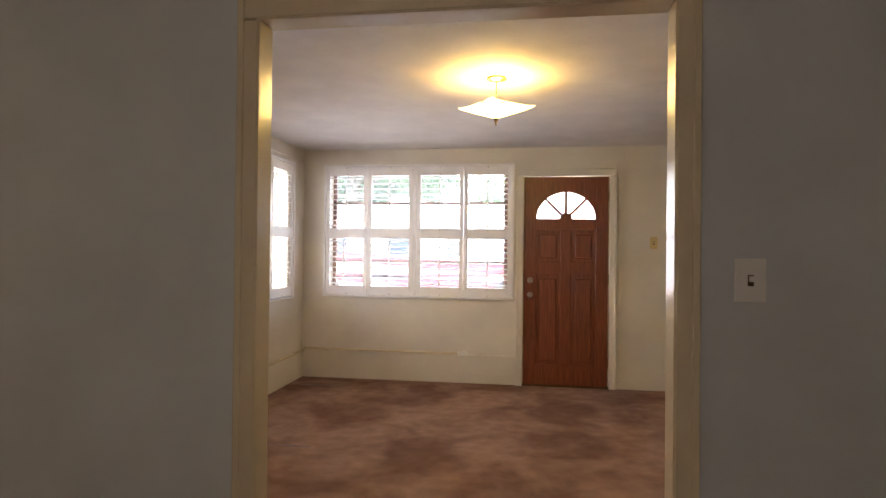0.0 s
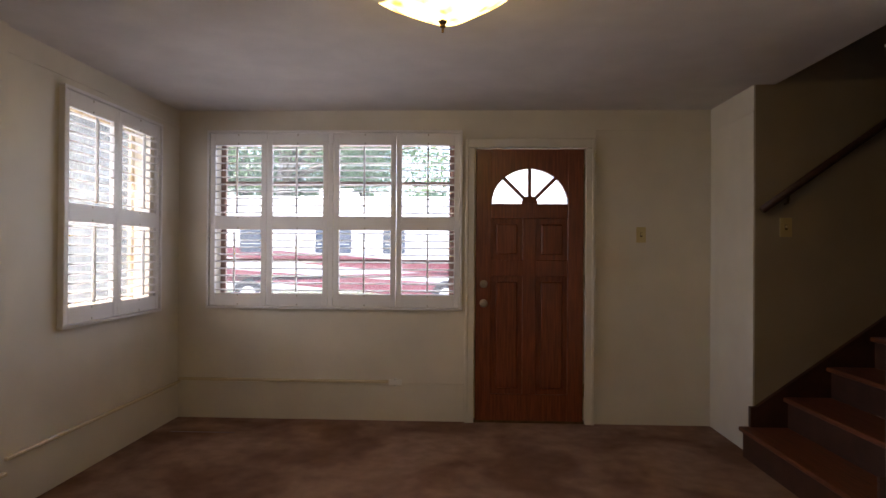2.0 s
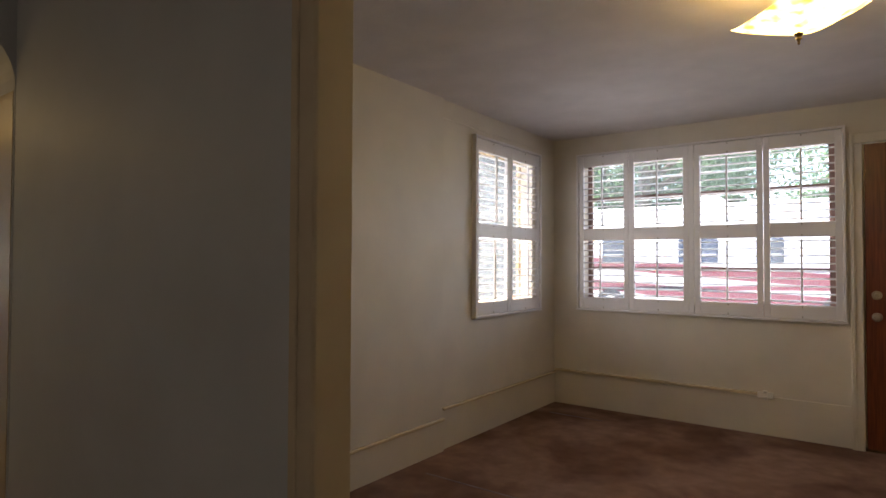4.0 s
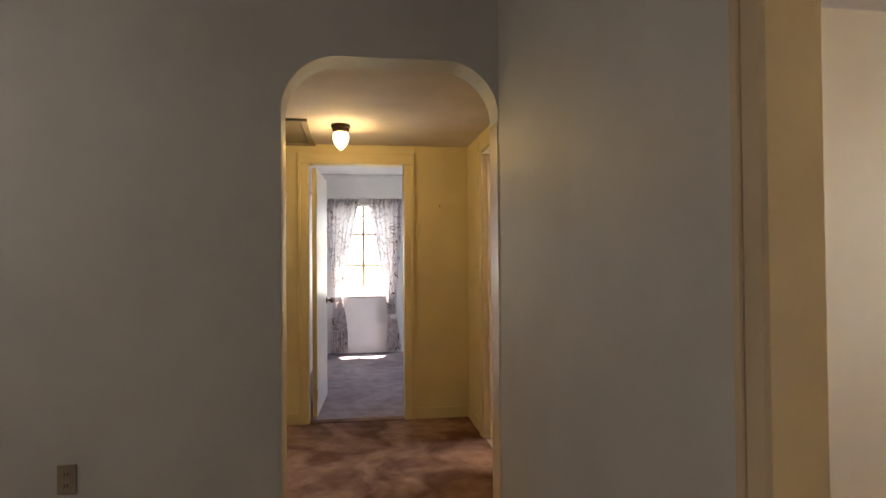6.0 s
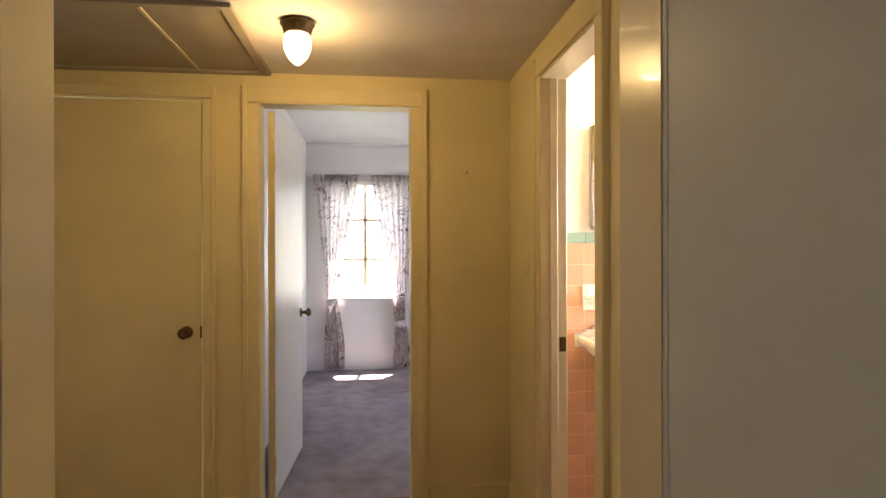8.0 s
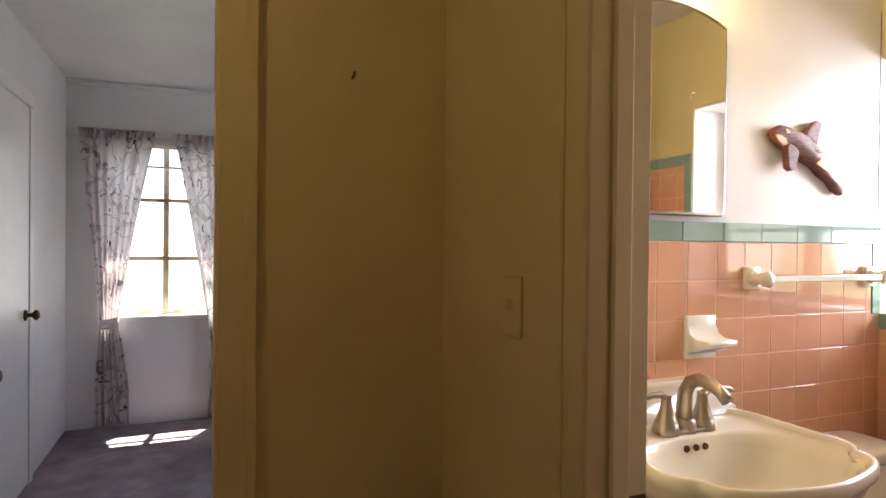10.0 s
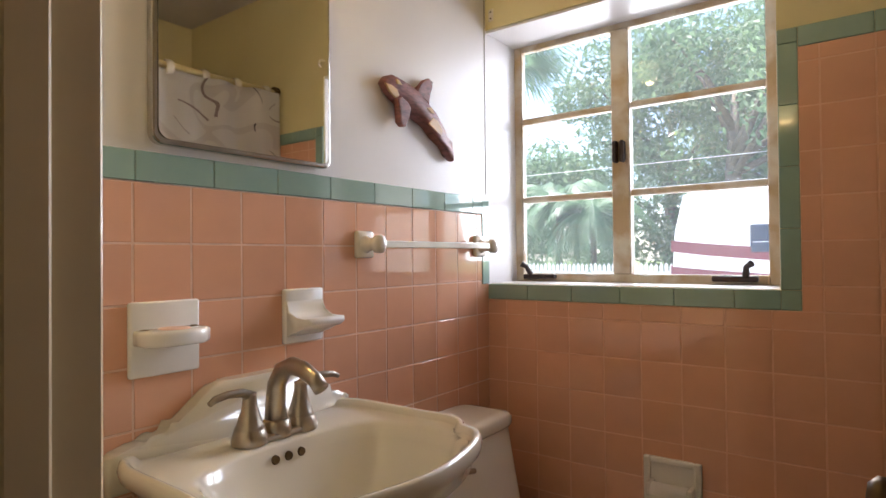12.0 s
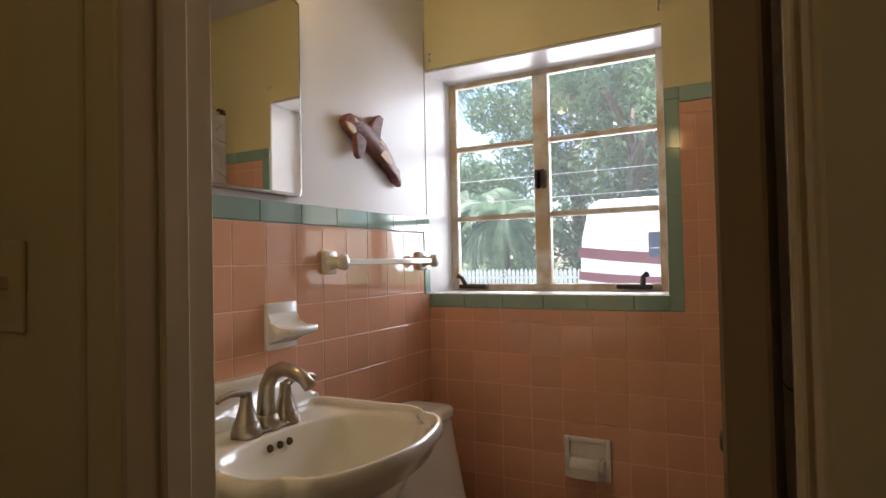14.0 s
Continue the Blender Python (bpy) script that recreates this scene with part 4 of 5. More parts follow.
def bathroom_window():
    top = empty("window_bath", (0, 0, 0), "unseen cream steel window added for bedroom daylight with six panes and rusty stays", "window", "structure")
    y0, y1 = 3.395, 3.425
    xs, zs = (-3.998, -3.135), (1.10, 1.955)

    def b(nm, a0, a1, c0, c1, dy=0.0):
        return part(nm, box(a0, a1, y0 - dy, y1, c0, c1, .004), M_STEELSASH, top)
    b("frame", xs[0], xs[0] + .035, *zs)
    b("frame", xs[1] - .05, xs[1], *zs)
    b("frame", xs[0] + .035, xs[1] - .05, zs[0], zs[0] + .03)
    b("frame", xs[0] + .035, xs[1] - .05, zs[1] - .03, zs[1])
    b("mullion", -3.632, -3.572, zs[0] + .03, zs[1] - .03, .006)
    for a0, a1 in ((xs[0] + .035, -3.632), (-3.572, xs[1] - .05)):
        for z in (1.392, 1.675):
            b("glazing_bar", a0, a1, z - .010, z + .010)
        for c0, c1 in ((zs[0] + .03, 1.382), (1.402, 1.665), (1.685, zs[1] - .03)):
            g = part("pane", box(a0, a1, 3.409, 3.412, c0, c1), M_GLASS, top)
            g.visible_shadow = False
    for x in (-3.615, -3.592):
        part("latch", box(x - .007, x + .007, y0 - .03, y0 - .004, 1.49, 1.56, .004), M_IRON, top, "dark window latch")
    for x in (-3.89, -3.27):
        part("stay", box(x - .06, x + .06, y0 - .03, y0 - .008, 1.112, 1.128, .003), M_IRON, top, "rusty casement stay")
        part("crank", tube([(x + (-.03 if x < -3.6 else .03), y0 - .03, 1.13), (x + (-.035 if x < -3.6 else .035), y0 - .05, 1.155), (x + (-.05 if x < -3.6 else .05), y0 - .06, 1.165)], [.010, .008, .010], 8), M_IRON, top)


bathroom_window()
thing("window_sill_bath", box(-3.992, -3.135, 3.215, 3.395, 1.085, 1.103, .003), M_BATHW, "white painted sill in the window recess", "window sill", "structure")
thing("window_reveal_bath", box(-3.137, -3.132, 3.205, 3.395, 1.103, 1.955), M_BATHW, "white painted reveal of the window recess", "trim", "structure")
thing("window_reveal_bath_head", box(-3.992, -3.137, 3.205, 3.395, 1.945, 1.953), M_BATHW, "white painted head of the window recess", "trim", "structure")

# mirror cabinet
mc = empty("mirror_cabinet", (XW, 2.268, 1.40), "steel-framed bathroom mirror with a gently arched top", "mirror")


def mirror_outline(inset):
    w, h, rise, r = .211 - inset, .575, .045, .02
    pts = []
    for cy, cz, a0 in ((-w + r, inset + r, 180), (w - r, inset + r, 270)):
        pts += [(cy + r * math.cos(radians(a0 + i * 22.5)), cz + r * math.sin(radians(a0 + i * 22.5))) for i in range(5)]
    for i in range(13):
        u = 1 - 2 * i / 12
        pts.append((w * u, h - inset - rise * u * u))
    return pts


part("case", prism(mirror_outline(0), 'x', .002, .024, .004), M_STEEL, mc, "polished steel frame")
part("glass", prism(mirror_outline(.010), 'x', .0245, .027), M_MIRROR, mc, "silvered mirror glass")
vl = empty("vanity_light", (XW, 2.27, 2.06), "small lit brass wall light above the mirror", "wall light")
part("backplate", lathe([(0, .02), (.05, .018), (.055, 0), (0, 0)], 24, pose(0, 0, 0, 0, 90, 0)), M_BRASS, vl, "brass backplate")
part("arm", tube([(.01, 0, 0), (.08, 0, -.005), (.115, 0, .01)], .009, 10), M_BRASS, vl)
vs = part("shade", lathe([(.028, 0), (.05, .03), (.056, .07), (.045, .10), (.03, .11), (0, .112)], 24, pose(.125, 0, .01)), M_GLOBE, vl, "glowing opal shade", True)
vs.visible_shadow = False


# wash basin on a pedestal
def basin():
    cx, cy, Z = -3.745, 2.245, .842
    top = empty("wash_basin", (cx, cy, 0), "white porcelain pedestal basin with a scalloped rim", "wash basin")

    def rim(a):
        """Plan outline round the basin: flat at the wall, scalloped at the front corners."""
        c, s = math.cos(a), math.sin(a)
        back, front, side = .236, .245, .275
        dx = front if c > 0 else back
        n = 3.2 if c > 0 else 7
        r = (abs(c / dx) ** n + abs(s / side) ** n) ** (-1 / n)
        if c > -.2:
            d = abs(abs(math.degrees(a)) - 58)
            r -= .016 * math.exp(-(d / 5.0) ** 2)
            r += .010 * math.exp(-((abs(abs(math.degrees(a)) - 72)) / 9.0) ** 2)
            r += .018 * math.exp(-(math.degrees(a) / 22) ** 2)
        return r * c, r * s
    N = 120
    bm = bmesh.new()

    def ring(fx, fy, ox, z, smooth=0.0):
        vs = []
        for i in range(N):
            a = -math.pi + 2 * math.pi * i / N
            x, y = rim(a)
            if smooth:
                c, s = math.cos(a), math.sin(a)
                n = 2.6
                r = (abs(c / .24) ** n + abs(s / .27) ** n) ** (-1 / n)
                x, y = x * (1 - smooth) + r * c * smooth, y * (1 - smooth) + r * s * smooth
            vs.append(bm.verts.new((x * fx + ox, y * fy, z)))
        return vs
    rings = [ring(.30, .30, -.06, .67, 1), ring(.52, .50, -.04, .70, 1), ring(.80, .80, -.015, .76, .6), ring(.93, .93, 0, .80, .2), ring(.955, .955, 0, .825),
             ring(.99, .99, 0, .835), ring(1.0, 1.0, 0, .848), ring(.992, .992, 0, .860), ring(.975, .975, 0, .865), ring(.94, .945, 0, .862), ring(.925, .93, 0, .852), ring(.88, .905, .006, .848),
             ring(.70, .86, .060, .846, .5), ring(.665, .83, .056, .838, .7), ring(.64, .80, .056, .815, .8), ring(.60, .74, .056, .78, .9), ring(.52, .64, .058, .735, 1), ring(.40, .50, .05, .70, 1), ring(.20, .25, .04, .682, 1), ring(.06, .06, .03, .678, 1)]
    for a, b in zip(rings, rings[1:]):
        for i in range(N):
            bm.faces.new((a[i], a[(i + 1) % N], b[(i + 1) % N], b[i]))
    bm.faces.new(rings[0])
    bm.faces.new(rings[-1])
    bowl_ob = part("bowl", bm, M_PORC, top, "", True)
    # raised scalloped back
    pts = [(-.272, .80)]
    for i in range(41):
        u = -1 + 2 * i / 40
        w = abs(u - .22) * (1.27 if u > .22 else .84)
        z = .958 if w < .35 else .958 - .068 * (.5 - .5 * math.cos(min(1, (w - .35) / .40) * math.pi)) if w < .75 else .890 - .022 * ((w - .75) / .25)
        if .74 < w < .84:
            z -= .010 * math.sin((w - .74) / .10 * math.pi)
        pts.append((u * .272, z))
    pts.append((.272, .80))
    part("backsplash", prism(pts, 'x', -.238, -.205, .009), M_PORC, top, "", True)
    part("pedestal", moved(lathe([(.12, 0), (.125, .02), (.10, .06), (.075, .2), (.07, .45), (.085, .6), (.11, .68), (0, .68)], 28), pose(-.10, 0, 0)), M_PORC, top, "", True)
    for k in (-1, 0, 1):
        part("overflow_hole", moved(lathe([(0, .004), (.0075, .004), (.009, 0)], 14), pose(-.0935, k * .030 + .002, .820, 0, 78, 0)), M_BRONZE, bowl_ob, "dark overflow hole")
    return top


basin()


def faucet():
    fx, fy, z = -3.885, 2.255, .848
    top = empty("faucet", (fx, fy, z), "brushed nickel two-handle faucet with an arched spout", "faucet")
    part("base", moved(box(-.028, .028, -.080, .080, 0, .012, .006, seg=2), pose(0, 0, 0)), M_NICKEL, top)
    spout = [(0, 0, .01), (-.002, 0, .06), (.002, 0, .10), (.02, 0, .128), (.05, 0, .140), (.08, 0, .136), (.112, 0, .122), (.130, 0, .106)]
    part("spout", tube(spout, [.023, .020, .018, .0175, .017, .016, .0145, .015], 18), M_NICKEL, top, "arched nickel spout", True)
    part("spout_collar", lathe([(.030, .0), (.030, .012), (.026, .03), (.022, .034), (0, .034)], 24), M_NICKEL, top, "", True)
    for s in (-1, 1):
        h = part("handle", moved(lathe([(.033, 0), (.034, .006), (.029, .026), (.027, .028), (.0275, .030), (.024, .036), (.015, .066), (.0125, .088), (.013, .094), (.0, .097)], 24), pose(0, s * .060, 0)), M_NICKEL, top, "flared nickel handle", True)
        part("lever", tube([(0, s * .060, .088), (.004, s * .080, .098), (.008, s * .110, .101), (.012, s * .138, .098), (.014, s * .150, .092)], [.0105, .0085, .007, .0065, .005], 12), M_NICKEL, h, "", True)


faucet()


def toilet():
    top = empty("toilet", (XW, 2.845, 0), "white one-piece toilet with a closed lid", "toilet")

    def sec(x0, x1, w, z, n=4, N=40):
        cx, hx = (x0 + x1) / 2, (x1 - x0) / 2
        return [(cx + hx * math.copysign(abs(math.cos(a)) ** (2 / n), math.cos(a)), w * math.copysign(abs(math.sin(a)) ** (2 / n), math.sin(a)), z) for a in [2 * math.pi * i / N for i in range(N)]]

    def loft(sections):
        bm = bmesh.new()
        rs = [[bm.verts.new(p) for p in s] for s in sections]
        for a, b in zip(rs, rs[1:]):
            for i in range(len(a)):
                bm.faces.new((a[i], a[(i + 1) % len(a)], b[(i + 1) % len(b)], b[i]))
        bm.faces.new(rs[0])
        bm.faces.new(rs[-1])
        return bm
    part("tank", loft([sec(.005, .31, .165, .36, 5), sec(.005, .255, .172, .45, 5), sec(.005, .215, .180, .60, 6), sec(.005, .19, .188, .70, 6)]), M_PORCW, top, "", True)
    part("tank_lid", loft([sec(.003, .196, .192, .702, 6), sec(.002, .200, .195, .71, 6), sec(.002, .200, .195, .728, 6), sec(.006, .193, .188, .737, 6), sec(.02, .17, .165, .741, 6)]), M_PORCW, top, "white tank lid", True)
    part("bowl", loft([sec(.08, .50, .11, 0, 3), sec(.08, .50, .11, .05, 3), sec(.10, .52, .10, .18, 3), sec(.06, .62, .15, .30, 2.6), sec(.05, .68, .185, .385, 2.4), sec(.05, .68, .185, .395, 2.4)]), M_PORCW, top, "", True)
    part("seat", loft([sec(.22, .69, .19, .396, 2.4), sec(.215, .695, .195, .405, 2.4), sec(.22, .69, .19, .414, 2.4)]), M_PORCW, top, "", True)
    part("lid", loft([sec(.21, .69, .188, .4155, 2.4), sec(.205, .695, .193, .424, 2.4), sec(.22, .68, .18, .434, 2.4), sec(.30, .60, .10, .439, 2.4)]), M_PORCW, top, "closed white lid", True)
    part("flush_lever", tube([(.20, -.13, .66), (.222, -.13, .66), (.224, -.10, .655), (.224, -.075, .65)], .007, 8), M_NICKEL, top, "nickel flush lever")


toilet()


def dish(name, y0, y1, z0, z1, depth, label, category, cup):
    top = empty(name, (XW + .007, (y0 + y1) / 2, (z0 + z1) / 2), label, category)
    w, h = (y1 - y0) / 2, (z1 - z0) / 2
    part("plate", box(0, .014, -w, w, -h, h, .005, seg=2), M_PORCW, top, "", True)
    if cup:
        out = [(0, -w * .92), (depth * .75, -w * .92), (depth, -w * .6), (depth, w * .6), (depth * .75, w * .92), (0, w * .92)]
        t = part("shelf", prism(out, 'z', -.010, .018, .006), M_PORCW, top, "", True)
        part("cup_hole", lathe([(0, .0195), (.026, .0195), (.028, .018), (0, .018)], 24, pose(depth * .55, 0, 0)), M_GROUT, t)
        for s in (-1, 1):
            part("brush_hole", lathe([(0, .0195), (.006, .0195), (.007, .018), (0, .018)], 12, pose(depth * .35, s * w * .7, 0)), M_BRONZE, t)
    else:
        prof = [(.010, h * .9), (.014, h * .55), (.022, h * .15), (.045, -.004), (depth, .0), (depth + .002, -.012), (depth * .9, -.020), (.04, -.030), (.012, -.045)]
        t = part("tray", prism([(x, z) for x, z in prof], 'y', -w * .93, w * .93, .004), M_PORCW, top, "", True)
    return top


dish("cup_holder", 2.018, 2.148, .985, 1.118, .075, "white ceramic tumbler and toothbrush holder set in the tile", "cup holder", True)
dish("soap_dish", 2.345, 2.455, 1.005, 1.125, .088, "white ceramic soap dish set in the tile", "soap dish", False)

tb = empty("towel_bar", (XW + .007, 2.86, 1.225), "cream square towel bar on ceramic posts", "towel bar")
for y in (-.265, .265):
    p = part("post", box(0, .016, y - .03, y + .03, -.034, .034, .006, seg=2), M_PORC, tb, "ceramic post", True)
    part("neck", moved(lathe([(.026, .010), (.017, .025), (.016, .045), (.022, .052), (.023, .066), (.012, .074), (0, .075)], 20), pose(0, y, 0, 0, 90, 0)), M_PORC, p, "", True)
part("bar", box(.048, .064, -.265, .265, -.009, .009, .002), M_PORC, tb)


# wooden whale on the wall
def whale():
    top = empty("whale_plaque", (XW + .002, 2.832, 1.593), "carved purple-brown wooden whale plaque with pale inlays", "wall plaque")

    def flat(pts, x0, x1, bev):
        return prism([(y - 2.832, z - 1.593) for y, z in pts], 'x', x0, x1, bev)
    body = [(2.658, 1.650), (2.670, 1.668), (2.700, 1.680), (2.735, 1.676), (2.775, 1.664), (2.815, 1.652), (2.850, 1.636), (2.885, 1.610), (2.918, 1.578), (2.942, 1.548),
            (2.958, 1.528), (2.972, 1.522), (2.980, 1.502), (2.978, 1.482), (2.966, 1.481), (2.948, 1.494), (2.920, 1.522), (2.885, 1.548), (2.845, 1.566), (2.805, 1.578), (2.770, 1.592), (2.735, 1.604), (2.700, 1.614), (2.675, 1.630)]
    part("body", flat(body, 0, .026, .010), M_WHALE, top, "", True)
    part("dorsal_fin", flat([(2.800, 1.655), (2.822, 1.672), (2.838, 1.698), (2.858, 1.707), (2.880, 1.700), (2.868, 1.686), (2.858, 1.664), (2.860, 1.630)], .002, .022, .005), M_WHALE, top)
    part("flipper", flat([(2.706, 1.616), (2.722, 1.626), (2.752, 1.614), (2.764, 1.600), (2.752, 1.568), (2.742, 1.546), (2.728, 1.543), (2.714, 1.552)], .014, .034, .006), M_WHALE, top)
    part("chin_inlay", flat([(2.664, 1.648), (2.690, 1.648), (2.712, 1.640), (2.722, 1.622), (2.704, 1.617), (2.680, 1.630)], .019, .0285, .002), M_WHALE2, top, "pale wooden chin")
    part("eye_patch", flat([(2.706, 1.668), (2.720, 1.668), (2.732, 1.657), (2.712, 1.655)], .020, .0285, .002), M_WHALE2, top)
    part("back_patch", flat([(2.838, 1.617), (2.862, 1.622), (2.876, 1.606), (2.858, 1.606)], .020, .0285, .002), M_WHALE2, top)
    part("side_patch", flat([(2.846, 1.572), (2.868, 1.594), (2.892, 1.588), (2.912, 1.562), (2.908, 1.546), (2.888, 1.554)], .020, .0285, .002), M_WHALE2, top)


whale()

# dark strip drawn along the corner of wall and window recess
thing("recess_corner_line", box(-3.9925, -3.9905, 3.190, 3.1925, 1.40, 2.10), M_HATCH, "thin dark line where the wall meets the window recess", "crack", "structure")
pt = empty("curtain_bracket", (-3.968, 3.2, 2.0), "small cream metal bracket on the pale yellow wall", "bracket")
part("plate", box(-.009, .009, -.004, 0, -.02, .02, .001), M_PORC, pt)
for z in (-.011, .011):
    part("screw", box(-.003, .003, -.0055, -.003, z - .003, z + .003, .001), M_BRONZE, pt)
thing("wall_hook", tube([(-3.14, 3.2, 2.02), (-3.14, 3.185, 2.02), (-3.14, 3.172, 2.012), (-3.14, 3.17, 1.995), (-3.14, 3.18, 1.988)], .004, 8), M_PORC, "small cream hook on the pale yellow wall", "hook")

# paper holder recessed in the tile
tp = empty("paper_holder", (-3.399, YN - .008, .567), "white ceramic toilet paper holder with a nearly used roll", "paper holder")
for a in ((-.076, -.058, -.068, .068), (.058, .076, -.068, .068), (-.058, .058, .052, .068), (-.058, .058, -.068, -.052)):
    part("surround", box(a[0], a[1], -.016, .0, a[2], a[3], .004, seg=2), M_PORCW, tp)
part("back", box(-.058, .058, -.003, .0, -.052, .052), M_PORCW, tp)
for s in (-1, 1):
    part("arm", box(s * .053 - .007, s * .053 + .007, -.05, -.003, -.03, .008, .004), M_PORCW, tp)
part("roll", tube([(-.045, -.038, -.018), (.045, -.038, -.018)], .026, 24), M_PAPER, tp, "nearly used paper roll", True)
part("loose_sheet", box(-.045, .045, -.0655, -.064, -.05, -.016), M_PAPER, tp)

# bathtub, rod and shower curtain
tub = empty("bathtub", (-2.46, 2.47, 0), "salmon enamel bathtub behind the curtain", "bathtub")
bm = slab('y', -.72, .72, -.33, .33, .06, .42)
bmesh.ops.recalc_face_normals(bm, faces=bm.faces)
tf = max(bm.faces, key=lambda f: f.calc_center_median().z)
bmesh.ops.inset_individual(bm, faces=[tf], thickness=.06)
bmesh.ops.translate(bm, vec=(0, 0, -.30), verts=list(tf.verts))
bmesh.ops.bevel(bm, geom=[e for e in bm.edges if e.calc_length() > .3], offset=.02, segments=3, affect='EDGES')
part("basin", bm, M_PORC, tub, "", True)
part("apron", box(-.345, -.33, -.72, .72, 0, .40, .004), M_PORC, tub)
sr = empty("shower_rod", (-2.83, 2.47, 1.935), "cream shower curtain rod with white rings", "shower rod")
part("rod", tube([(0, -.722, 0), (0, .722, 0)], .0125, 14), M_IVORY, sr, "", True)
for s in (-1, 1):
    part("flange", tube([(0, s * .725, 0), (0, s * .705, 0)], .027, 16), M_BRONZE, sr, "dark end flange")
ring_me = None
for k in range(10):
    y = -.66 + k * .147
    bm = tube([(.019 * math.cos(i * math.pi / 8), 0, .019 * math.sin(i * math.pi / 8) - .006) for i in range(17)], .0045, 8)
    if ring_me is None:
        ring_me = finish("ring", moved(bm, Matrix.Diagonal((1.1, 3.6, 1.25, 1))), M_PORC)
    else:
        bm.free()
    o = new("ring", ring_me)
    o.parent = sr
    o.location = (0, y, 0)
sc = empty("shower_curtain", (-2.845, 0, 0), "white shower curtain printed with grey and black swirls", "shower curtain")
part("cloth", drape(lambda s, z: 1.80 + 1.355 * s, .12, 1.915, .020, 9, 150, 40, 9, lean=.075), M_SHOWER, sc, "", True)

# bathroom door, open against the tub
bdo = empty("bathroom_door", (-2.917, 1.765, 0), "open cream bathroom door with a brass knob", "door")
bdo.rotation_euler = (0, 0, radians(87.7))
part("leaf", box(.0, .69, -.035, 0, .012, 2.02, .003), M_DOORSHADE, bdo)
knob_on(bdo, Matrix.Translation((.63, 0, .90)) @ pose(0, 0, 0, -90, 0, 0), M_BRONZE, "worn brass knob")
knob_on(bdo, Matrix.Translation((.63, -.035, .90)) @ pose(0, 0, 0, 90, 0, 0), M_BRONZE, "worn brass knob")
part("latch_edge", box(.688, .6915, -.029, -.006, .85, .95), M_BRONZE, bdo, "dark latch plate")
part("rosette", lathe([(0, .006), (.03, .005), (.032, 0), (0, 0)], 20, Matrix.Translation((.63, -.035, .90)) @ pose(0, 0, 0, 90, 0, 0)), M_BRONZE, bdo)
for z in (.2, 1.8):
    part("hinge", box(.004, .020, -.047, -.034, z - .045, z + .045, .002), M_BRONZE, bdo)


# ---------------- outside ----------------
def leaf_cloud(centres, count, size, seed, long=1.6, droop=0.0):
    """Many small leaves scattered in uneven clumps."""
    rng = np.random.default_rng(seed)
    cs = np.array(centres, float)
    pick = rng.integers(0, len(cs), count)
    d = rng.normal(size=(count, 3))
    d /= np.linalg.norm(d, axis=1, keepdims=True)
    p = cs[pick, :3] + d * (cs[pick, 3] * rng.uniform(.25, 1.0, count) ** .5)[:, None]
    a = rng.normal(size=(count, 3))
    a[:, 2] -= droop
    a /= np.linalg.norm(a, axis=1, keepdims=True)
    b = np.cross(a, rng.normal(size=(count, 3)))
    b /= np.linalg.norm(b, axis=1, keepdims=True)
    s = (size * rng.uniform(.6, 1.3, count))[:, None]
    v = np.stack([p - a * s * long, p + b * s * .5, p + a * s * long, p - b * s * .5], 1).reshape(-1, 3)
    me = bpy.data.meshes.new("crown")
    me.from_pydata(v.tolist(), [], np.arange(count * 4).reshape(-1, 4).tolist())
    return me


def tree(x, y, h, r, seed, leaves, size, label):
    rng = random.Random(seed)
    top = empty("tree", (x, y, -.25), label, "tree", "", "trees behind the yard")
    centres = []
    bm = tube([(0, 0, 0), (.1, .05, h * .18), (-.05, .1, h * .36), (.1, 0, h * .6)], [.04 * h * .9, .03 * h, .022 * h, .008 * h], 10)
    for k in range(9):
        a, z = rng.uniform(0, 6.28), h * rng.uniform(.25, .5)
        R = r * rng.uniform(.55, .95)
        e = (R * math.cos(a), R * math.sin(a), z + h * rng.uniform(.1, .42))
        tube([(0, 0, z), (e[0] * .4, e[1] * .4, z + (e[2] - z) * .55), e], [.013 * h, .008 * h, .002 * h], 7, bm)
        for _ in range(3):
            centres.append((e[0] + rng.gauss(0, r * .2), e[1] + rng.gauss(0, r * .2), e[2] + rng.gauss(0, h * .07), r * rng.uniform(.2, .38)))
    for _ in range(14):
        a, q = rng.uniform(0, 6.28), r * rng.uniform(.1, .9)
        centres.append((q * math.cos(a), q * math.sin(a), h * rng.uniform(.35, 1.0), r * rng.uniform(.18, .34)))
    part("trunk", bm, M_BARK, top, "", True)
    me = leaf_cloud(centres, leaves, size, seed)
    me.materials.append(M_LEAF)
    new("crown", me).parent = top


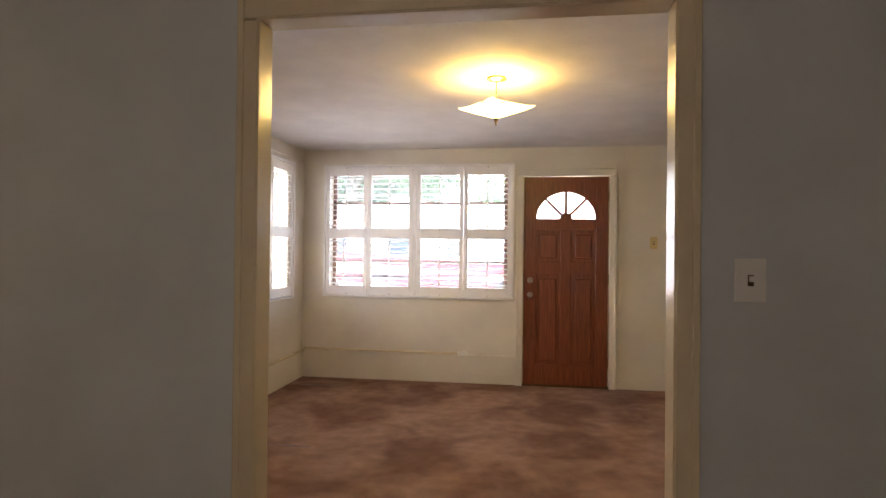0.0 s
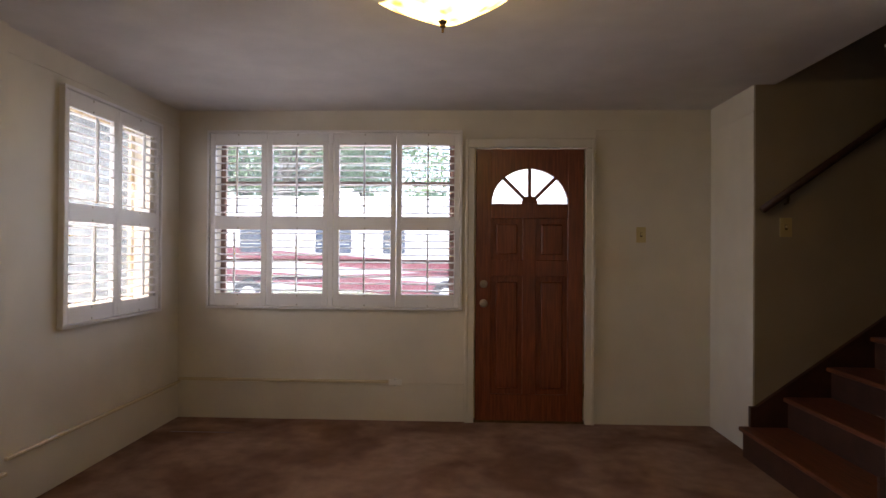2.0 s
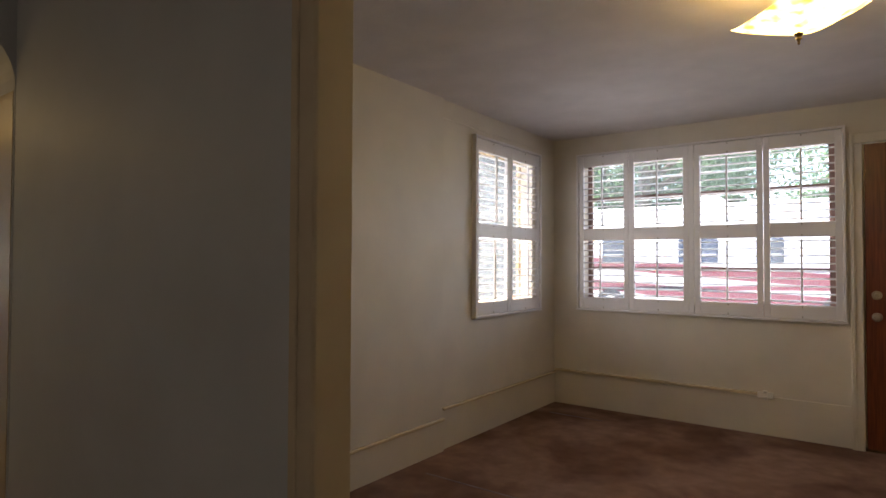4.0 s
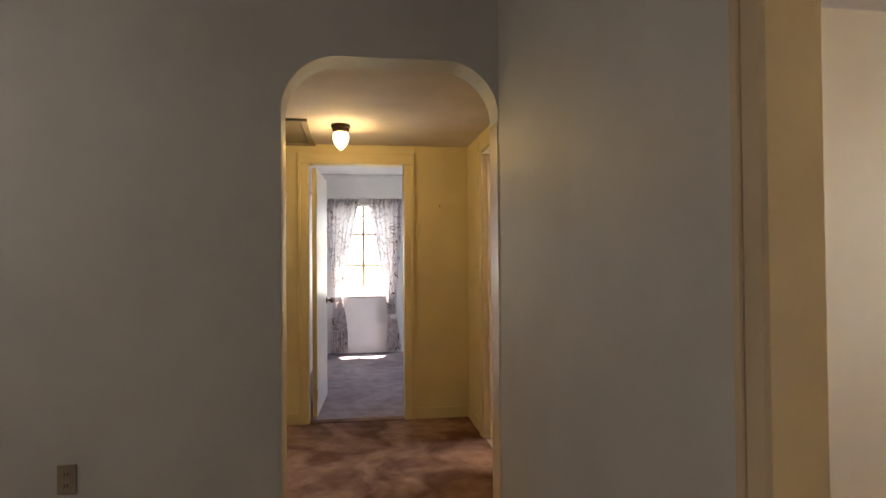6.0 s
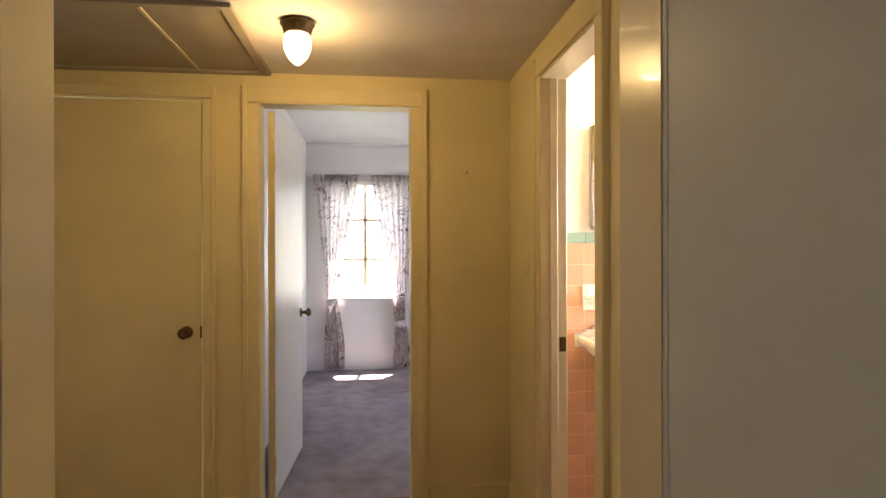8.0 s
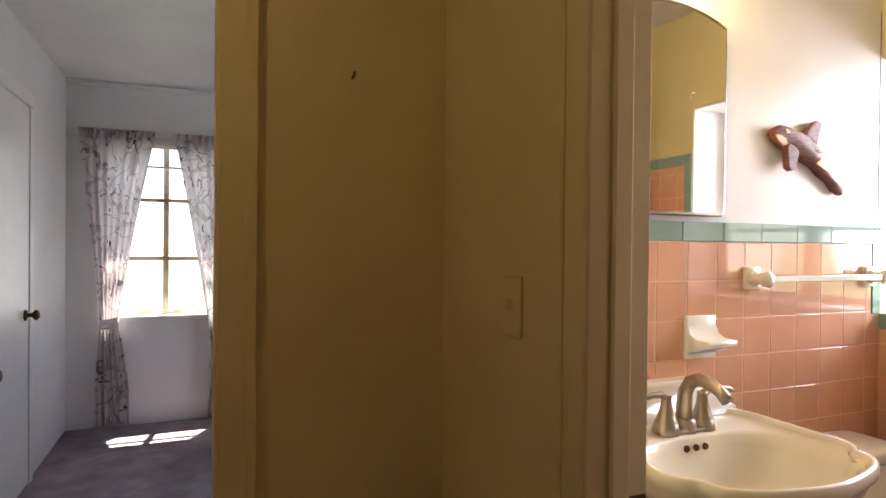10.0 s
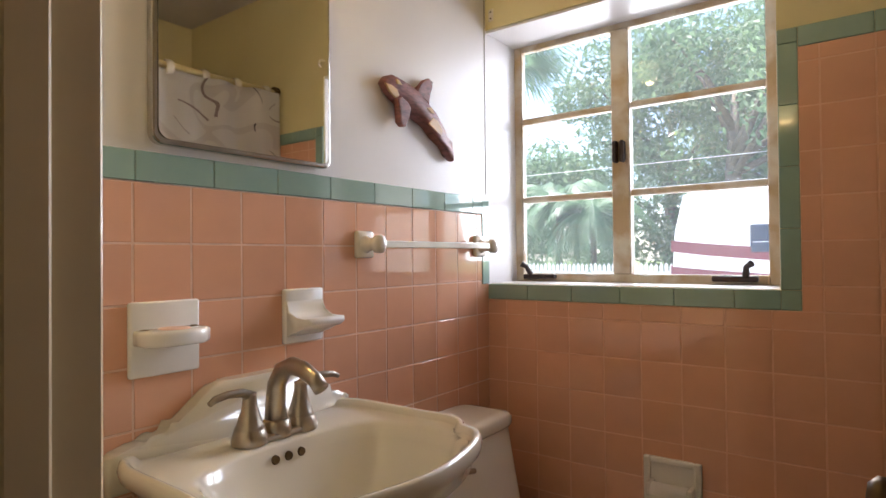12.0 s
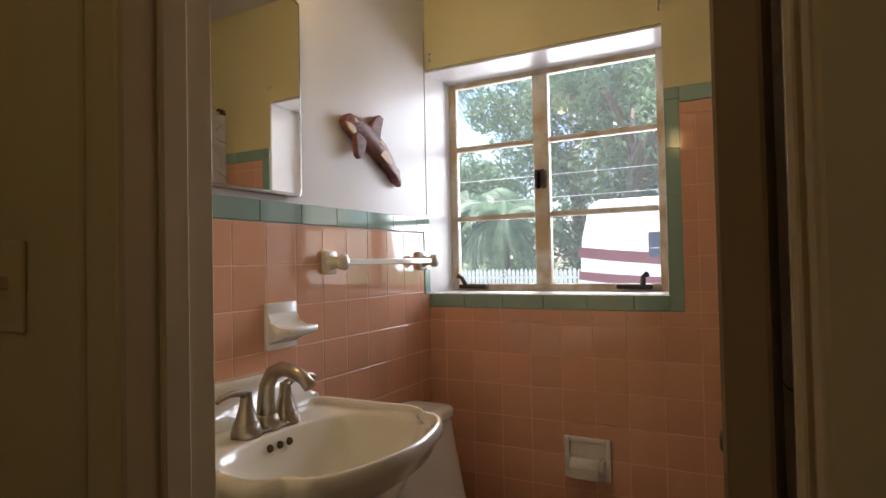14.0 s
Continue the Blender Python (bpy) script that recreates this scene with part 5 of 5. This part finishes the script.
def palm(x, y, h, n, length, seed, label):
    rng = random.Random(seed)
    top = empty("palm_tree", (x, y, -.25), label, "palm tree", "", "palms by the fence")
    part("trunk", tube([(0, 0, 0), (.1, 0, h * .5), (.05, .05, h)], [.16, .13, .12], 10), M_BARK, top, "", True)
    verts, faces = [], []
    for k in range(n):
        a, lift = rng.uniform(0, 6.28), rng.uniform(-.2, 1.2)
        L = length * rng.uniform(.8, 1.15)
        spine = []
        for i in range(13):
            u = i / 12
            spine.append(Vector((math.cos(a) * L * u * .85, math.sin(a) * L * u * .85, h + L * (lift * u - 1.25 * u * u))))
        side = Vector((-math.sin(a), math.cos(a), 0))
        for i in range(1, 13):
            p, dr = spine[i], (spine[i] - spine[i - 1]).normalized()
            for q in (0, .33, .66):
                base = spine[i - 1].lerp(p, q)
                for s in (-1, 1):
                    w = L * .26 * math.sin(min(1, (i + q) / 13 + .12) * 3.0)
                    tip = base + side * s * w * .7 + dr * w * .7 + Vector((0, 0, -w * .5))
                    n0 = len(verts)
                    verts += [tuple(base), tuple(base + dr * .075), tuple(tip)]
                    faces.append((n0, n0 + 1, n0 + 2))
    me = bpy.data.meshes.new("fronds")
    me.from_pydata(verts, [], faces)
    me.materials.append(M_PALM)
    new("fronds", me).parent = top


def fan_palm(x, y, h, n, seed, label):
    """Cabbage palm: a bare trunk and stalked fan leaves of many narrow blades."""
    rng = random.Random(seed)
    top = empty("palm_tree", (x, y, -.25), label, "palm tree")
    part("trunk", tube([(0, 0, 0), (.06, 0, h * .5), (0, 0, h + .2)], [.19, .15, .14], 10), M_BARK, top, "", True)
    verts, faces = [], []
    for k in range(n):
        a, lift = k * 2.4 + rng.uniform(-.2, .2), rng.uniform(-.9, .9)
        out = Vector((math.cos(a) * math.cos(lift), math.sin(a) * math.cos(lift), math.sin(lift)))
        base = Vector((0, 0, h + .2)) + out * rng.uniform(.75, 1.15)
        side = Vector((-math.sin(a), math.cos(a), rng.uniform(-.3, .3))).normalized()
        for b in range(30):
            t = -1.9 + 3.8 * b / 29
            d = (out * math.cos(t) + side * math.sin(t)).normalized()
            L = 1.15 * (.75 + .25 * math.cos(t)) * rng.uniform(.85, 1.1)
            mid, tip = base + d * L * .55, base + d * L + Vector((0, 0, -.30 * L))
            w = d.cross(out.cross(side)).normalized() * .024
            q = len(verts)
            verts += [tuple(base), tuple(mid + w), tuple(tip), tuple(mid - w)]
            faces.append((q, q + 1, q + 2, q + 3))
    me = bpy.data.meshes.new("fronds")
    me.from_pydata(verts, [], faces)
    me.materials.append(M_PALM)
    new("fronds", me).parent = top


tree(-7.2, 25.5, 12.5, 5.2, 3, 19000, .10, "tall leafy live oak behind the fence")
tree(-11.0, 31, 12, 5.0, 5, 15000, .12, "broad leafy oak beyond the yard")
tree(-21, 34, 8.5, 6, 6, 14000, .14, "leafy tree beyond the yard")
tree(-4.5, 30, 12, 6, 7, 14000, .12, "leafy oak behind the parked motorhome")
palm(-11.4, 22.0, 3.0, 34, 3.0, 1, "bushy green palm by the fence")
palm(-13.2, 23.0, 3.6, 34, 3.2, 2, "bushy green palm by the fence")
palm(-15.0, 21.5, 2.4, 26, 2.6, 3, "low bushy palm by the fence")
fan_palm(-9.95, 13.0, 5.9, 34, 4, "tall cabbage palm with stiff hanging fan leaves")
hedge = leaf_cloud([(-24 + 1.2 * k, 27.5 + (k % 3), 1.2 + .5 * (k % 4), 1.5) for k in range(20)], 11000, .13, 11)
hedge.materials.append(M_LEAF)
tagged(new("hedge", hedge), "dense green shrubs behind the fence", "shrubs", "", "stuff")

fence = empty("picket_fence", (-20, 19.8, -.25), "weathered white picket fence along the yard", "fence")
pk = finish("picket", prism([(0, 0), (.11, 0), (.11, 1.1), (.055, 1.2), (0, 1.1)], 'y', 0, .02), M_FENCE)
for k in range(120):
    o = new("picket", pk)
    o.parent = fence
    o.location = (k * .15, 0, .02 * math.sin(k * 1.7))
for z in (.3, .85):
    part("rail", box(0, 18, .02, .06, z, z + .09), M_FENCE, fence)


def motorhome():
    top = empty("motorhome", (-6.8, 15.5, -.2), "white motorhome with maroon stripes parked on the drive", "motorhome")
    L, H = 8.6, 2.85
    out = [(.15, .45), (.02, .7), (.12, 1.9), (.30, H - .12), (.55, H), (L - .6, H), (L, H - .3), (L, 1.4), (L + .4, 1.1), (L + .4, .45)]
    part("body", prism(out, 'y', 0, 2.4, .06), M_RV, top, "", True)

    def stripe(z0, z1, th0, th1, x0=.04, x1=L - .1):
        pts = []
        for i in range(13):
            u = i / 12
            pts.append((x0 + (x1 - x0) * u, z0 + (z1 - z0) * u ** .8))
        pts += [(x0 + (x1 - x0) * (1 - i / 12), z0 + (z1 - z0) * (1 - i / 12) ** .8 - (th0 + (th1 - th0) * (1 - i / 12))) for i in range(13)]
        return prism(pts, 'y', -.012, .004)
    part("stripe", stripe(1.72, 1.10, .26, .3), M_STRIPE, top, "maroon stripe")
    part("stripe", stripe(1.12, .62, .20, .45), M_STRIPE, top, "maroon stripe")
    part("stripe", stripe(.75, 1.0, .10, .1, .3, L), M_STRIPE, top, "thin maroon stripe")
    for x, w in ((1.68, .75), (3.6, .9), (5.3, .55), (7.0, .9)):
        wi = part("window", box(x, x + w, -.02, .01, 1.42, 2.02, .03, seg=2), M_DGLASS, top, "tinted window")
        part("frame_bar", box(x + .05, x + w - .05, -.028, -.02, 1.64, 1.655), M_RV, wi)
    for x in (1.9, 6.9):
        wh = part("wheel", tube([(x, -.02, .38), (x, .22, .38)], .38, 24), M_BLACK, top, "black tyre")
        part("hub", tube([(x, -.03, .38), (x, -.018, .38)], .2, 20), M_RV, wh)
    for y in (.15, 2.25):
        part("tail_light", box(.0, .05, y - .06, y + .06, .9, 1.15, .01), M_STRIPE, top, "red tail light")
    part("roof_unit", box(3.5, 4.4, .7, 1.7, H, H + .25, .06, seg=2), M_RV, top)


motorhome()


pw = empty("power_line", (0, 26, 0), "thin overhead wires crossing the yard", "cable")
for z0 in (4.2, 3.4):
    part("wire", tube([(-40 + 5 * k, -5, z0 + .012 * (k - 6) ** 2) for k in range(13)], .011, 5), M_FENCE, pw)

# ---------------- tiles, last ----------------
T, G = .109, .0024


def tile_mesh(w, h, m, name="tile"):
    g = .0008 if m is M_TEAL else G
    return finish(name, box(0, w - g, 0, h - g, 0, .008, .0016), m)


TILES = {}


def lay(parent, origin, u, v, n, u0, u1, v0, v1, ulines, vlines, material, skip=()):
    """Tiles between grid lines, cut at the edges and left out inside skip rectangles. u, v, n: directions along, up and out."""
    us = sorted({u0, u1, *[a for a in ulines if u0 + .008 < a < u1 - .008]})
    vs = sorted({v0, v1, *[a for a in vlines if v0 + .008 < a < v1 - .008]})
    U, V, Nn = Vector(u), Vector(v), Vector(n)
    for a, b in zip(us, us[1:]):
        for c, d in zip(vs, vs[1:]):
            if any(s[0] < (a + b) / 2 < s[1] and s[2] < (c + d) / 2 < s[3] for s in skip):
                continue
            key = (round(b - a, 3), round(d - c, 3), material.name)
            if key not in TILES:
                TILES[key] = tile_mesh(b - a, d - c, material)
            o = new("tile", TILES[key])
            o.parent = parent
            m = Matrix((U, V, Nn)).transposed().to_4x4()
            m.translation = Vector(origin) + U * (a + G / 2) + V * (c + G / 2)
            o.matrix_world = m


zl = [1.221 - T * k for k in range(-8, 12)]
tw = thing("wall_tile_west", box(XW, XW + .0073, 1.75, 3.192, 0, 1.33), M_GROUT, "salmon square wall tiles with a teal cap", "wall tiles", "structure")
lay(tw, (XW, 0, 0), (0, 1, 0), (0, 0, 1), (1, 0, 0), 1.75, 3.192, 0, 1.33, [2.139 + T * k for k in range(-4, 10)], zl, M_TILE)
lay(tw, (XW + .002, 0, 0), (0, 1, 0), (0, 0, 1), (1, 0, 0), 1.75, 3.192, 1.33, 1.385, [2.185 + .152 * k for k in range(-4, 8)], [], M_TEAL)
lay(tw, (XW + .003, 0, 0), (0, 1, 0), (0, 0, 1), (1, 0, 0), 3.150, 3.192, 1.10, 1.385, [], [1.25], M_TEAL)
tn = thing("wall_tile_north", slab('y', YN - .0073, YN, XW, -2.12, 0, 1.695, [(-4.1, -3.09, 1.05, 2)]), M_GROUT_FAINT, "salmon square wall tiles framing the window in teal", "wall tiles", "structure")
xl = [-3.045 + T * k for k in range(-10, 9)]
lay(tn, (0, YN, 0), (1, 0, 0), (0, 0, 1), (0, -1, 0), XW, -2.12, 0, 1.05, xl, zl, M_TILE)
lay(tn, (0, YN, 0), (1, 0, 0), (0, 0, 1), (0, -1, 0), -3.09, -2.12, 1.05, 1.695, xl, zl, M_TILE)
lay(tn, (0, YN - .001, 0), (1, 0, 0), (0, 0, 1), (0, -1, 0), XW, -3.09, 1.05, 1.10, [-3.84, -3.69, -3.54, -3.39, -3.24, -3.135], [], M_TEAL)
lay(tn, (0, YN - .001, 0), (1, 0, 0), (0, 0, 1), (0, -1, 0), -3.135, -3.09, 1.10, 1.745, [], [1.10 + .152 * k for k in range(1, 5)], M_TEAL)
lay(tn, (0, YN - .001, 0), (1, 0, 0), (0, 0, 1), (0, -1, 0), -3.09, -2.12, 1.695, 1.745, [-3.09 + .152 * k for k in range(1, 7)], [], M_TEAL)
te = thing("wall_tile_east", box(-2.1266, -2.12, 1.75, 3.192, .40, 1.695), M_GROUT, "salmon square wall tiles behind the bathtub", "wall tiles", "structure")
lay(te, (-2.12, 0, 0), (0, 1, 0), (0, 0, 1), (-1, 0, 0), 1.75, 3.192, .42, 1.695, [1.75 + T * k for k in range(1, 14)], zl, M_TILE)
lay(te, (-2.121, 0, 0), (0, 1, 0), (0, 0, 1), (-1, 0, 0), 1.75, 3.192, 1.695, 1.745, [1.75 + .152 * k for k in range(1, 10)], [], M_TEAL)
